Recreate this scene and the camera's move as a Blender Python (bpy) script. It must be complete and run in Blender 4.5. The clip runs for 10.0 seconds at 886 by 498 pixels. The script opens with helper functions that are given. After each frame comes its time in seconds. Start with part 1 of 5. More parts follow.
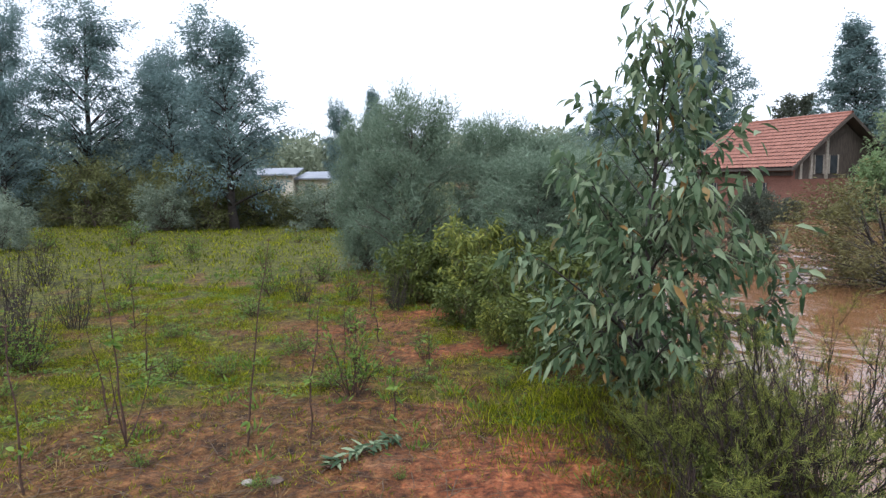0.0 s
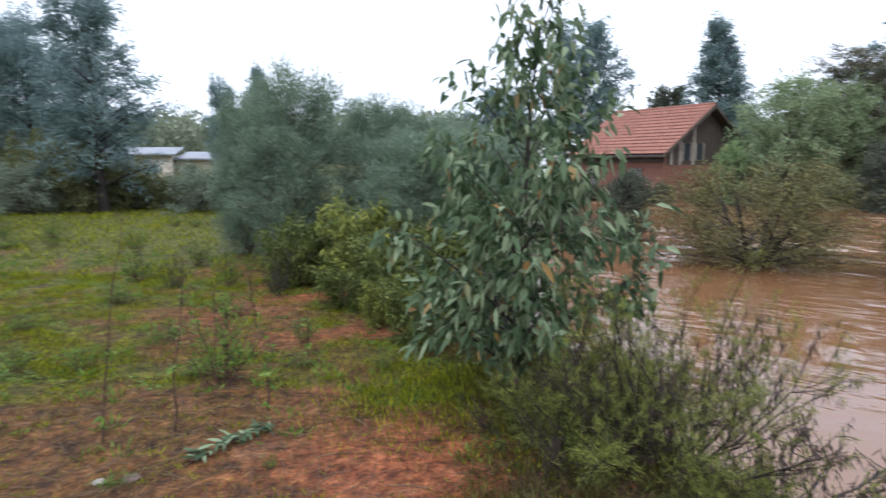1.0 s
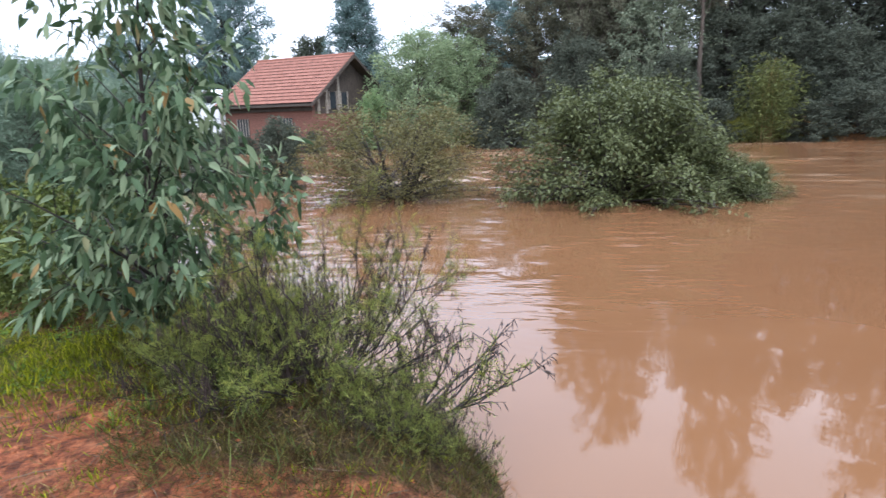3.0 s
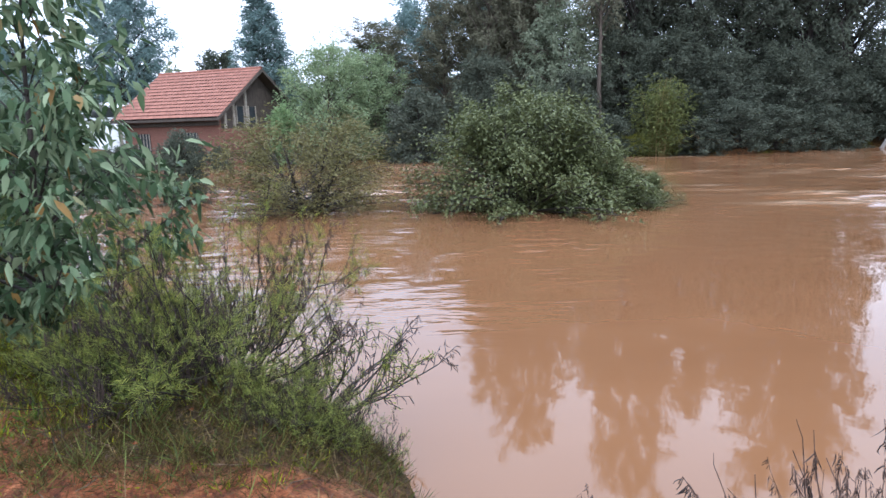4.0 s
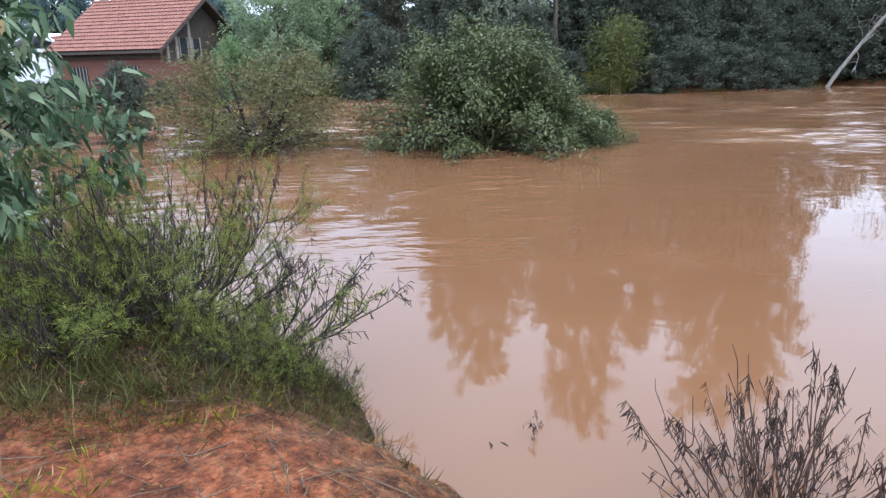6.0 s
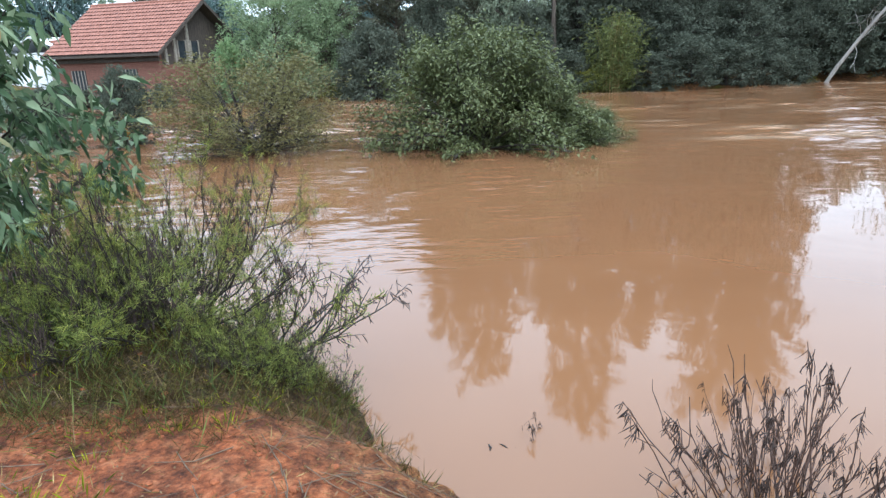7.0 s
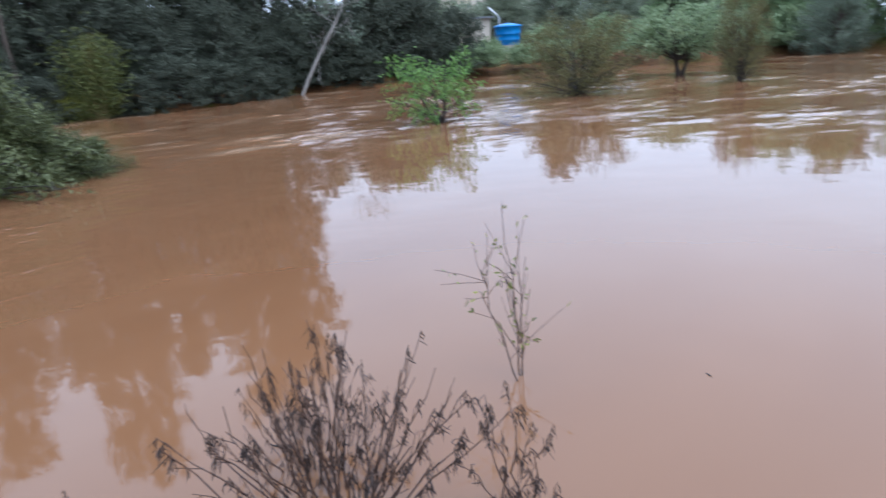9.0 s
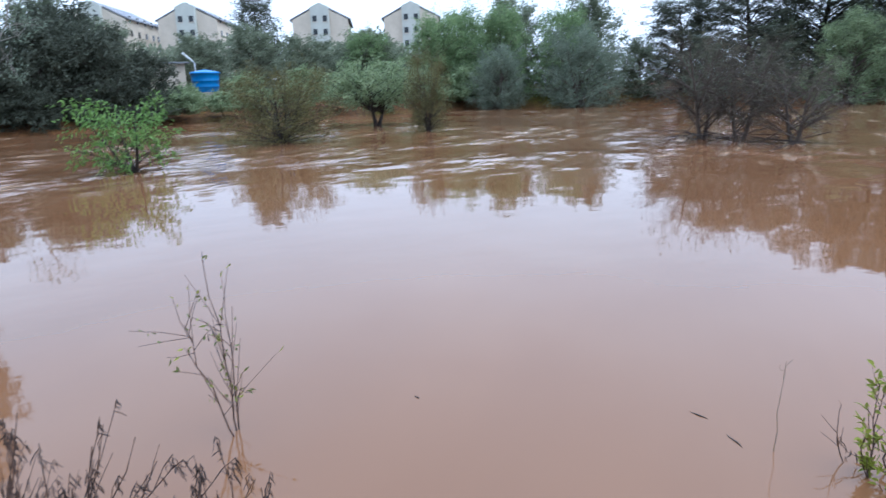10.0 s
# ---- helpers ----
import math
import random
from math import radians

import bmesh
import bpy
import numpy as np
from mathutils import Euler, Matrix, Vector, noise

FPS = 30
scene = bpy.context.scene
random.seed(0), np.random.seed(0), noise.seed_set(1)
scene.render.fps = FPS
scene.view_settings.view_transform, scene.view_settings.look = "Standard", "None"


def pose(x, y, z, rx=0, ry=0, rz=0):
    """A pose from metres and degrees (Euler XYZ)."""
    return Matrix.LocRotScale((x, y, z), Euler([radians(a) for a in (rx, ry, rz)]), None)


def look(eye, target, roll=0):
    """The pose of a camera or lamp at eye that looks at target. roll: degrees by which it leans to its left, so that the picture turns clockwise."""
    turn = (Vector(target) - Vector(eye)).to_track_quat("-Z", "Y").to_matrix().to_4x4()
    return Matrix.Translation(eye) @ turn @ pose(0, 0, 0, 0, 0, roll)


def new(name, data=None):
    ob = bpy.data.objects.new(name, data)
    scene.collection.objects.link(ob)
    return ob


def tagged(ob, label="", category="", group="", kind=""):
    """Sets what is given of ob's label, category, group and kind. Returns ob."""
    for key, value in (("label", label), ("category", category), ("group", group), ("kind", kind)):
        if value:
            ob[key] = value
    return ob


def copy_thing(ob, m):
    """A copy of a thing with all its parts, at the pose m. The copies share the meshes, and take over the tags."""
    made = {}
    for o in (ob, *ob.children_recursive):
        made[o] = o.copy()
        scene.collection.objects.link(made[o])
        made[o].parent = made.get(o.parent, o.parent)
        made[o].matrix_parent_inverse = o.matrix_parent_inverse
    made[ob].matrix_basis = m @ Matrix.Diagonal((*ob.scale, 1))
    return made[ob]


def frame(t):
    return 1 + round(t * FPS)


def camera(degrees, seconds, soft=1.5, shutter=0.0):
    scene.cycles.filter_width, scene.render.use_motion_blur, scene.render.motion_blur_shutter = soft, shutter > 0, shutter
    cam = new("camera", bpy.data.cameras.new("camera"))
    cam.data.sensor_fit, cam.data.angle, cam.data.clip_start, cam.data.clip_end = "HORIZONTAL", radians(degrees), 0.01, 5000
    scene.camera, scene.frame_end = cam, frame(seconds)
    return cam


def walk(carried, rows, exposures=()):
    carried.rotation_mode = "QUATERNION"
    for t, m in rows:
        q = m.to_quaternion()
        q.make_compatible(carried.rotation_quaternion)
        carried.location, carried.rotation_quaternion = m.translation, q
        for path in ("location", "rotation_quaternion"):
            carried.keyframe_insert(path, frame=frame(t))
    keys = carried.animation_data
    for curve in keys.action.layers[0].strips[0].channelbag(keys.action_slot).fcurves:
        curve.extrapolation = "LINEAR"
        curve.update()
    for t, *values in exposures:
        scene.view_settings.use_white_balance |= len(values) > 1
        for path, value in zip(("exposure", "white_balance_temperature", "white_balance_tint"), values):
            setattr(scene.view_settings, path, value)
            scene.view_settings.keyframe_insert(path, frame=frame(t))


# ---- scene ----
cam = camera(69.4, 10.0, soft=1.4, shutter=0.3)
PATH = [
    (0, (0.187, 0.026, 1.894), (0.177, 2.014, 1.678), -0.9),
    (0.5, (0.228, 0.014, 1.884), (0.225, 1.999, 1.639), -0.2),
    (1, (0.329, 0.094, 1.853), (0.647, 2.05, 1.583), -0.2),
    (1.5, (0.37, 0.146, 1.808), (0.964, 2.026, 1.475), -0.6),
    (2, (0.433, 0.154, 1.77), (1.176, 1.967, 1.369), -1.1),
    (2.5, (0.497, 0.107, 1.761), (1.515, 1.772, 1.324), -1.8),
    (4, (0.453, -0.16, 1.608), (1.876, 1.191, 1.219), -1.7),
    (4.5, (0.46, -0.165, 1.606), (1.953, 1.104, 1.201), -1.7),
    (5, (0.452, -0.179, 1.607), (1.981, 1.034, 1.169), -1.7),
    (5.5, (0.45, -0.168, 1.599), (1.963, 1.042, 1.1), -1.3),
    (6, (0.476, -0.174, 1.578), (1.951, 1.049, 1.002), -1.2),
    (7.5, (0.49, -0.217, 1.615), (1.976, 0.99, 1.038), -2.5),
    (8, (0.524, -0.255, 1.618), (2.289, 0.579, 1.184), -1.6),
    (8.5, (0.453, -0.319, 1.628), (2.383, -0.015, 1.199), -1.5),
    (9, (0.55, -0.378, 1.558), (2.461, -0.434, 0.969), -4.0),
    (9.5, (0.384, -0.366, 1.617), (2.195, -0.99, 1.04), -1.2),
    (10, (0.44, -0.432, 1.56), (2.157, -1.331, 1.068), -1.8),
]
walk(cam, [(t, look(eye, target, roll)) for t, eye, target, roll in PATH],
     exposures=[(0.0, 0.62, 6120, 11), (0.6, 0.53, 6120, 11), (1.2, 0.66, 6080, 12), (2.5, 1.06, 5980, 12), (4.0, 1.0, 5620, 11), (6.0, 0.95, 5500, 9), (7.5, 1.18, 5620, 0), (8.1, 1.08, 5500, 2), (9.0, 0.6, 5350, 9), (10.0, 0.48, 5300, 8)])

# ---- world and sun: a bright overcast sky ----
SUN_ELEV, SUN_ROT = 52.0, 200.0
world = bpy.data.worlds.new("overcast_sky")
scene.world = world
world.use_nodes = True
wn, wl = world.node_tree.nodes, world.node_tree.links
wn.clear()
w_out = wn.new("ShaderNodeOutputWorld")
w_bg = wn.new("ShaderNodeBackground")
w_sky = wn.new("ShaderNodeTexSky")
w_sky.sky_type = "NISHITA"
w_sky.sun_disc = False
w_sky.sun_elevation = radians(SUN_ELEV)
w_sky.sun_rotation = radians(SUN_ROT)
w_sky.dust_density = 3.0
w_dim = wn.new("ShaderNodeMix")
w_dim.data_type = "RGBA"
w_dim.blend_type = "MULTIPLY"
w_dim.inputs[0].default_value = 1.0
w_dim.inputs[7].default_value = (0.11, 0.11, 0.11, 1)
w_co = wn.new("ShaderNodeTexCoord")
w_map = wn.new("ShaderNodeMapping")
w_map.inputs["Scale"].default_value = (1.0, 1.0, 2.6)
w_noise = wn.new("ShaderNodeTexNoise")
w_noise.inputs["Scale"].default_value = 2.2
w_noise.inputs["Detail"].default_value = 4.0
w_ramp = wn.new("ShaderNodeValToRGB")
w_ramp.color_ramp.elements[0].position = 0.3
w_ramp.color_ramp.elements[0].color = (0.74, 0.80, 0.91, 1)
w_ramp.color_ramp.elements[1].position = 0.7
w_ramp.color_ramp.elements[1].color = (0.90, 0.95, 1.04, 1)
w_mix = wn.new("ShaderNodeMix")
w_mix.data_type = "RGBA"
w_mix.inputs[0].default_value = 0.88
wl.new(w_sky.outputs[0], w_dim.inputs[6])
wl.new(w_co.outputs["Generated"], w_map.inputs[0])
wl.new(w_map.outputs[0], w_noise.inputs["Vector"])
wl.new(w_noise.outputs["Fac"], w_ramp.inputs[0])
wl.new(w_dim.outputs[2], w_mix.inputs[6])
wl.new(w_ramp.outputs[0], w_mix.inputs[7])
wl.new(w_mix.outputs[2], w_bg.inputs[0])
# an overcast sky grows brighter towards the zenith
w_xyz = wn.new("ShaderNodeSeparateXYZ")
wl.new(w_co.outputs["Generated"], w_xyz.inputs[0])
w_up = wn.new("ShaderNodeMapRange")
w_up.inputs["From Min"].default_value = 0.0
w_up.inputs["From Max"].default_value = 1.0
w_up.inputs["To Min"].default_value = 1.12
w_up.inputs["To Max"].default_value = 2.6
w_pow = wn.new("ShaderNodeMath")
w_pow.operation = "POWER"
w_pow.inputs[1].default_value = 1.3
w_top = wn.new("ShaderNodeMath")
w_top.operation = "MAXIMUM"
w_top.inputs[1].default_value = 0.0
wl.new(w_xyz.outputs["Z"], w_top.inputs[0])
wl.new(w_top.outputs[0], w_pow.inputs[0])
wl.new(w_pow.outputs[0], w_up.inputs["Value"])
wl.new(w_up.outputs[0], w_bg.inputs[1])
wl.new(w_bg.outputs[0], w_out.inputs[0])

sun = new("sun", bpy.data.lights.new("sun", "SUN"))
sun.data.energy, sun.data.angle, sun.data.color = 0.9, radians(25), (1.0, 0.96, 0.9)
sun.matrix_world = pose(0, 0, 60, 90 - SUN_ELEV, 0, 180 - SUN_ROT)

WATER = -0.62


# ---- materials ----
def material(name):
    m = bpy.data.materials.new(name)
    m.use_nodes = True
    n = m.node_tree.nodes
    return m, n, m.node_tree.links, n["Principled BSDF"]


def ramp_node(n, stops):
    r = n.new("ShaderNodeValToRGB")
    els = r.color_ramp.elements
    while len(els) < len(stops):
        els.new(0.5)
    for e, (p, c) in zip(els, stops):
        e.position, e.color = p, (*c, 1)
    return r


def noise_node(n, l, scale, detail=4.0, rough=0.6, coords="Object", stretch=(1, 1, 1)):
    tc = n.new("ShaderNodeTexCoord")
    mp = n.new("ShaderNodeMapping")
    mp.inputs["Scale"].default_value = stretch
    t = n.new("ShaderNodeTexNoise")
    t.inputs["Scale"].default_value = scale
    t.inputs["Detail"].default_value = detail
    t.inputs["Roughness"].default_value = rough
    l.new(tc.outputs[coords], mp.inputs[0])
    l.new(mp.outputs[0], t.inputs["Vector"])
    return t


def bump_node(n, l, height, strength, distance, p):
    b = n.new("ShaderNodeBump")
    b.inputs["Strength"].default_value = strength
    b.inputs["Distance"].default_value = distance
    l.new(height, b.inputs["Height"])
    l.new(b.outputs[0], p.inputs["Normal"])
    return b


def leaf_material(name, dark, mid, light, rare=None, rough=0.5, through_light=0.3, gloss=0.14):
    m, n, l, p = material(name)
    geo = n.new("ShaderNodeNewGeometry")
    dark, mid, light = [tuple(1.32 * v for v in c) for c in (dark, mid, light)]
    stops = [(0.0, dark), (0.5, mid), (0.97 if rare else 1.0, light)]
    if rare:
        stops.append((0.985, rare))
    r = ramp_node(n, stops)
    big = noise_node(n, l, 1.3, 3.0)
    vary = n.new("ShaderNodeMath")
    vary.operation = "MULTIPLY_ADD"
    vary.inputs[1].default_value = 0.55
    l.new(geo.outputs["Random Per Island"], vary.inputs[0])
    half = n.new("ShaderNodeMath")
    half.operation = "MULTIPLY"
    half.inputs[1].default_value = 0.45
    l.new(big.outputs["Fac"], half.inputs[0])
    l.new(half.outputs[0], vary.inputs[2])
    l.new(vary.outputs[0] if not rare else geo.outputs["Random Per Island"], r.inputs[0])
    l.new(r.outputs[0], p.inputs["Base Color"])
    p.inputs["Roughness"].default_value = rough
    p.inputs["Specular IOR Level"].default_value = gloss
    tr = n.new("ShaderNodeBsdfTranslucent")
    l.new(r.outputs[0], tr.inputs[0])
    mx = n.new("ShaderNodeMixShader")
    mx.inputs[0].default_value = through_light
    l.new(p.outputs[0], mx.inputs[1])
    l.new(tr.outputs[0], mx.inputs[2])
    l.new(mx.outputs[0], n["Material Output"].inputs[0])
    return m


def plain_material(name, c1, c2, scale=6.0, rough=0.8, bump=0.3, distance=0.01, stretch=(1, 1, 1), metallic=0.0):
    m, n, l, p = material(name)
    t = noise_node(n, l, scale, 6.0, 0.65, stretch=stretch)
    r = ramp_node(n, [(0.3, c1), (0.7, c2)])
    l.new(t.outputs["Fac"], r.inputs[0])
    l.new(r.outputs[0], p.inputs["Base Color"])
    p.inputs["Roughness"].default_value = rough
    p.inputs["Metallic"].default_value = metallic
    p.inputs["Specular IOR Level"].default_value = 0.25
    if bump:
        bump_node(n, l, t.outputs["Fac"], bump, distance, p)
    return m


BARK = plain_material("grey_brown_bark", (0.035, 0.028, 0.022), (0.12, 0.095, 0.075), 9, 0.9, 0.6, 0.02, (1, 1, 0.25))
BARK_PALE = plain_material("pale_bark", (0.17, 0.155, 0.14), (0.34, 0.315, 0.28), 5, 0.85, 0.5, 0.02, (1, 1, 0.3))
BARK_DARK = plain_material("wet_dark_bark", (0.012, 0.01, 0.009), (0.05, 0.04, 0.033), 12, 0.7, 0.5, 0.01)
BARK_SHRUB = plain_material("dark_shrub_bark", (0.01, 0.008, 0.006), (0.035, 0.027, 0.02), 20, 0.95, 0.3, 0.004)
STEM_RED = plain_material("reddish_weed_stem", (0.03, 0.017, 0.012), (0.09, 0.05, 0.035), 30, 0.75, 0.3, 0.003)
STEM_GREEN = plain_material("olive_weed_stem", (0.045, 0.04, 0.018), (0.11, 0.1, 0.045), 30, 0.75, 0.3, 0.003)
SEED = plain_material("dark_dry_seed_heads", (0.016, 0.011, 0.009), (0.07, 0.047, 0.038), 40, 0.9, 0.5, 0.004)

LEAF_SAP = leaf_material("sapling_leaves", (0.024, 0.044, 0.02), (0.062, 0.096, 0.046), (0.175, 0.215, 0.125), (0.22, 0.13, 0.04), 0.5, 0.38, 0.18)
LEAF_FINE = leaf_material("fine_bluegreen_foliage", (0.05, 0.078, 0.05), (0.108, 0.148, 0.1), (0.2, 0.245, 0.18), None, 0.6, 0.4)
LEAF_BRIGHT = leaf_material("bright_green_leaves", (0.032, 0.06, 0.012), (0.074, 0.122, 0.022), (0.17, 0.23, 0.045), None, 0.5, 0.4)
LEAF_NEEDLE = leaf_material("needle_shrub_leaves", (0.04, 0.056, 0.016), (0.115, 0.134, 0.032), (0.33, 0.32, 0.065), None, 0.55, 0.4)
LEAF_SHRUB = leaf_material("low_shrub_leaves", (0.024, 0.036, 0.01), (0.056, 0.072, 0.018), (0.15, 0.165, 0.04), None, 0.5, 0.35)
LEAF_EUC = leaf_material("eucalyptus_leaves", (0.056, 0.088, 0.084), (0.11, 0.158, 0.15), (0.17, 0.22, 0.208), None, 0.65, 0.42, 0.06)
LEAF_DARK = leaf_material("dark_evergreen_leaves", (0.028, 0.033, 0.023), (0.055, 0.063, 0.045), (0.098, 0.108, 0.076), None, 0.65, 0.28)
LEAF_OLIVE = leaf_material("olive_brown_leaves", (0.046, 0.042, 0.016), (0.092, 0.084, 0.034), (0.165, 0.148, 0.062), None, 0.6, 0.3)
LEAF_SCRUB = leaf_material("dull_scrub_leaves", (0.05, 0.058, 0.022), (0.1, 0.108, 0.042), (0.17, 0.165, 0.07), None, 0.6, 0.35)
LEAF_BROWNISH = leaf_material("brownish_olive_leaves", (0.046, 0.046, 0.03), (0.088, 0.086, 0.056), (0.15, 0.145, 0.095), None, 0.65, 0.3)
LEAF_GLOSSY = leaf_material("glossy_bush_leaves", (0.028, 0.034, 0.012), (0.06, 0.07, 0.025), (0.13, 0.14, 0.065), None, 0.5, 0.22, 0.2)
LEAF_LIGHT = leaf_material("light_green_leaves", (0.085, 0.122, 0.062), (0.162, 0.208, 0.11), (0.26, 0.305, 0.17), None, 0.55, 0.45)
LEAF_YELLOW = leaf_material("yellow_green_leaves", (0.084, 0.098, 0.014), (0.154, 0.175, 0.025), (0.238, 0.252, 0.042), None, 0.55, 0.4)
LEAF_VIVID = leaf_material("vivid_green_leaves", (0.06, 0.115, 0.03), (0.105, 0.18, 0.048), (0.17, 0.25, 0.075), None, 0.55, 0.4)
LEAF_BAMBOO = leaf_material("bamboo_leaves", (0.036, 0.046, 0.016), (0.072, 0.082, 0.026), (0.13, 0.135, 0.042), None, 0.55, 0.35)
LEAF_FRESH = leaf_material("fresh_green_leaves", (0.076, 0.122, 0.056), (0.145, 0.205, 0.094), (0.23, 0.29, 0.14), None, 0.55, 0.45)
LEAF_WOODS = leaf_material("bank_woods_leaves", (0.07, 0.084, 0.055), (0.13, 0.15, 0.1), (0.21, 0.235, 0.16), None, 0.6, 0.4)
LEAF_GREY = leaf_material("grey_green_leaves", (0.07, 0.094, 0.066), (0.13, 0.16, 0.115), (0.2, 0.23, 0.165), None, 0.6, 0.42)
GRASS_DULL = leaf_material("olive_bank_grass", (0.015, 0.013, 0.004), (0.042, 0.036, 0.01), (0.105, 0.09, 0.026), (0.18, 0.135, 0.07), 0.65, 0.25, 0.05)
GRASS_BROWN = leaf_material("brown_bank_grass", (0.014, 0.008, 0.003), (0.044, 0.027, 0.011), (0.115, 0.076, 0.034), None, 0.75, 0.2, 0.05)
GRASS = leaf_material("grass_blades", (0.026, 0.036, 0.003), (0.095, 0.112, 0.006), (0.25, 0.25, 0.014), (0.2, 0.14, 0.06), 0.7, 0.35, 0.05)
STRAW = leaf_material("tangled_straw", (0.022, 0.013, 0.005), (0.11, 0.068, 0.026), (0.3, 0.21, 0.095), None, 0.85, 0.1, 0.05)
DRY = leaf_material("dry_litter", (0.035, 0.02, 0.01), (0.085, 0.05, 0.026), (0.16, 0.105, 0.06), None, 0.85, 0.1, 0.05)


def ground_material():
    m, n, l, p = material("red_earth_and_turf")
    at = n.new("ShaderNodeAttribute")
    at.attribute_name = "turf"
    fine = noise_node(n, l, 9.0, 8.0, 0.7)
    mid = noise_node(n, l, 1.6, 6.0, 0.65)
    grit = noise_node(n, l, 55.0, 5.0, 0.7)
    soil = ramp_node(n, [(0.33, (0.07, 0.02, 0.008)), (0.5, (0.31, 0.092, 0.034)), (0.67, (0.48, 0.185, 0.085))])
    l.new(fine.outputs["Fac"], soil.inputs[0])
    pale = ramp_node(n, [(0.35, (0.05, 0.026, 0.014)), (0.65, (0.27, 0.165, 0.1))])
    l.new(grit.outputs["Fac"], pale.inputs[0])
    turf = ramp_node(n, [(0.3, (0.012, 0.012, 0.002)), (0.48, (0.07, 0.072, 0.005)), (0.7, (0.22, 0.215, 0.012))])
    l.new(fine.outputs["Fac"], turf.inputs[0])
    brown = ramp_node(n, [(0.34, (0.022, 0.01, 0.003)), (0.5, (0.115, 0.055, 0.014)), (0.66, (0.27, 0.145, 0.045))])
    l.new(fine.outputs["Fac"], brown.inputs[0])
    red_at = n.new("ShaderNodeAttribute")
    red_at.attribute_name = "bare"
    red_sum = n.new("ShaderNodeMath")
    red_sum.operation = "MULTIPLY_ADD"
    red_sum.inputs[1].default_value = 0.9
    red_sum.inputs[2].default_value = -0.3
    l.new(mid.outputs["Fac"], red_sum.inputs[0])
    red_fac = n.new("ShaderNodeMath")
    red_fac.operation = "ADD"
    red_fac.use_clamp = True
    l.new(red_sum.outputs[0], red_fac.inputs[0])
    l.new(red_at.outputs["Fac"], red_fac.inputs[1])
    earth = n.new("ShaderNodeMix")
    earth.data_type = "RGBA"
    l.new(red_fac.outputs[0], earth.inputs[0])
    l.new(brown.outputs[0], earth.inputs[6])
    l.new(soil.outputs[0], earth.inputs[7])
    litter = n.new("ShaderNodeMix")
    litter.data_type = "RGBA"
    cut = ramp_node(n, [(0.56, (0, 0, 0)), (0.76, (1, 1, 1))])
    l.new(mid.outputs["Fac"], cut.inputs[0])
    l.new(cut.outputs[0], litter.inputs[0])
    l.new(earth.outputs[2], litter.inputs[6])
    l.new(pale.outputs[0], litter.inputs[7])
    add = n.new("ShaderNodeMath")
    add.operation = "ADD"
    l.new(at.outputs["Fac"], add.inputs[0])
    l.new(mid.outputs["Fac"], add.inputs[1])
    add2 = n.new("ShaderNodeMath")
    add2.operation = "ADD"
    sc = n.new("ShaderNodeMath")
    sc.operation = "MULTIPLY"
    sc.inputs[1].default_value = 0.5
    l.new(fine.outputs["Fac"], sc.inputs[0])
    l.new(add.outputs[0], add2.inputs[0])
    l.new(sc.outputs[0], add2.inputs[1])
    edge = ramp_node(n, [(0.0, (0, 0, 0)), (1.0, (1, 1, 1))])
    mr = n.new("ShaderNodeMapRange")
    mr.inputs["From Min"].default_value = 1.1
    mr.inputs["From Max"].default_value = 1.45
    l.new(add2.outputs[0], mr.inputs["Value"])
    l.new(mr.outputs[0], edge.inputs[0])
    mix = n.new("ShaderNodeMix")
    mix.data_type = "RGBA"
    l.new(edge.outputs[0], mix.inputs[0])
    l.new(litter.outputs[2], mix.inputs[6])
    l.new(turf.outputs[0], mix.inputs[7])
    damp = noise_node(n, l, 3.2, 7.0, 0.75)
    damp_r = ramp_node(n, [(0.34, (0.3, 0.3, 0.3)), (0.5, (0.8, 0.8, 0.8)), (0.68, (1.25, 1.2, 1.12))])
    l.new(damp.outputs["Fac"], damp_r.inputs[0])
    mottle = n.new("ShaderNodeMix")
    mottle.data_type = "RGBA"
    mottle.blend_type = "MULTIPLY"
    mottle.inputs[0].default_value = 1.0
    l.new(mix.outputs[2], mottle.inputs[6])
    l.new(damp_r.outputs[0], mottle.inputs[7])
    # brown litter with the shade under the bank shrubs put into its colour
    litter_shade_at = n.new("ShaderNodeAttribute")
    litter_shade_at.attribute_name = "litter_shade"
    litter_shade = ramp_node(n, [(0.35, (0.014, 0.011, 0.005)), (0.52, (0.045, 0.033, 0.014)), (0.7, (0.12, 0.085, 0.04))])
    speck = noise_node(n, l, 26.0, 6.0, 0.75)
    l.new(speck.outputs["Fac"], litter_shade.inputs[0])
    shaded = n.new("ShaderNodeMix")
    shaded.data_type = "RGBA"
    l.new(litter_shade_at.outputs["Fac"], shaded.inputs[0])
    l.new(mottle.outputs[2], shaded.inputs[6])
    l.new(litter_shade.outputs[0], shaded.inputs[7])
    # fine random dark and pale flecks multiplied into the ground colour
    fleck = ramp_node(n, [(0.34, (0.35, 0.33, 0.3)), (0.5, (0.95, 0.95, 0.95)), (0.68, (1.35, 1.32, 1.25))])
    l.new(speck.outputs["Fac"], fleck.inputs[0])
    flecked = n.new("ShaderNodeMix")
    flecked.data_type = "RGBA"
    flecked.blend_type = "MULTIPLY"
    flecked.inputs[0].default_value = 1.0
    l.new(shaded.outputs[2], flecked.inputs[6])
    l.new(fleck.outputs[0], flecked.inputs[7])
    l.new(flecked.outputs[2], p.inputs["Base Color"])
    p.inputs["Roughness"].default_value = 0.85
    p.inputs["Specular IOR Level"].default_value = 0.25
    hsum = n.new("ShaderNodeMath")
    hsum.operation = "ADD"
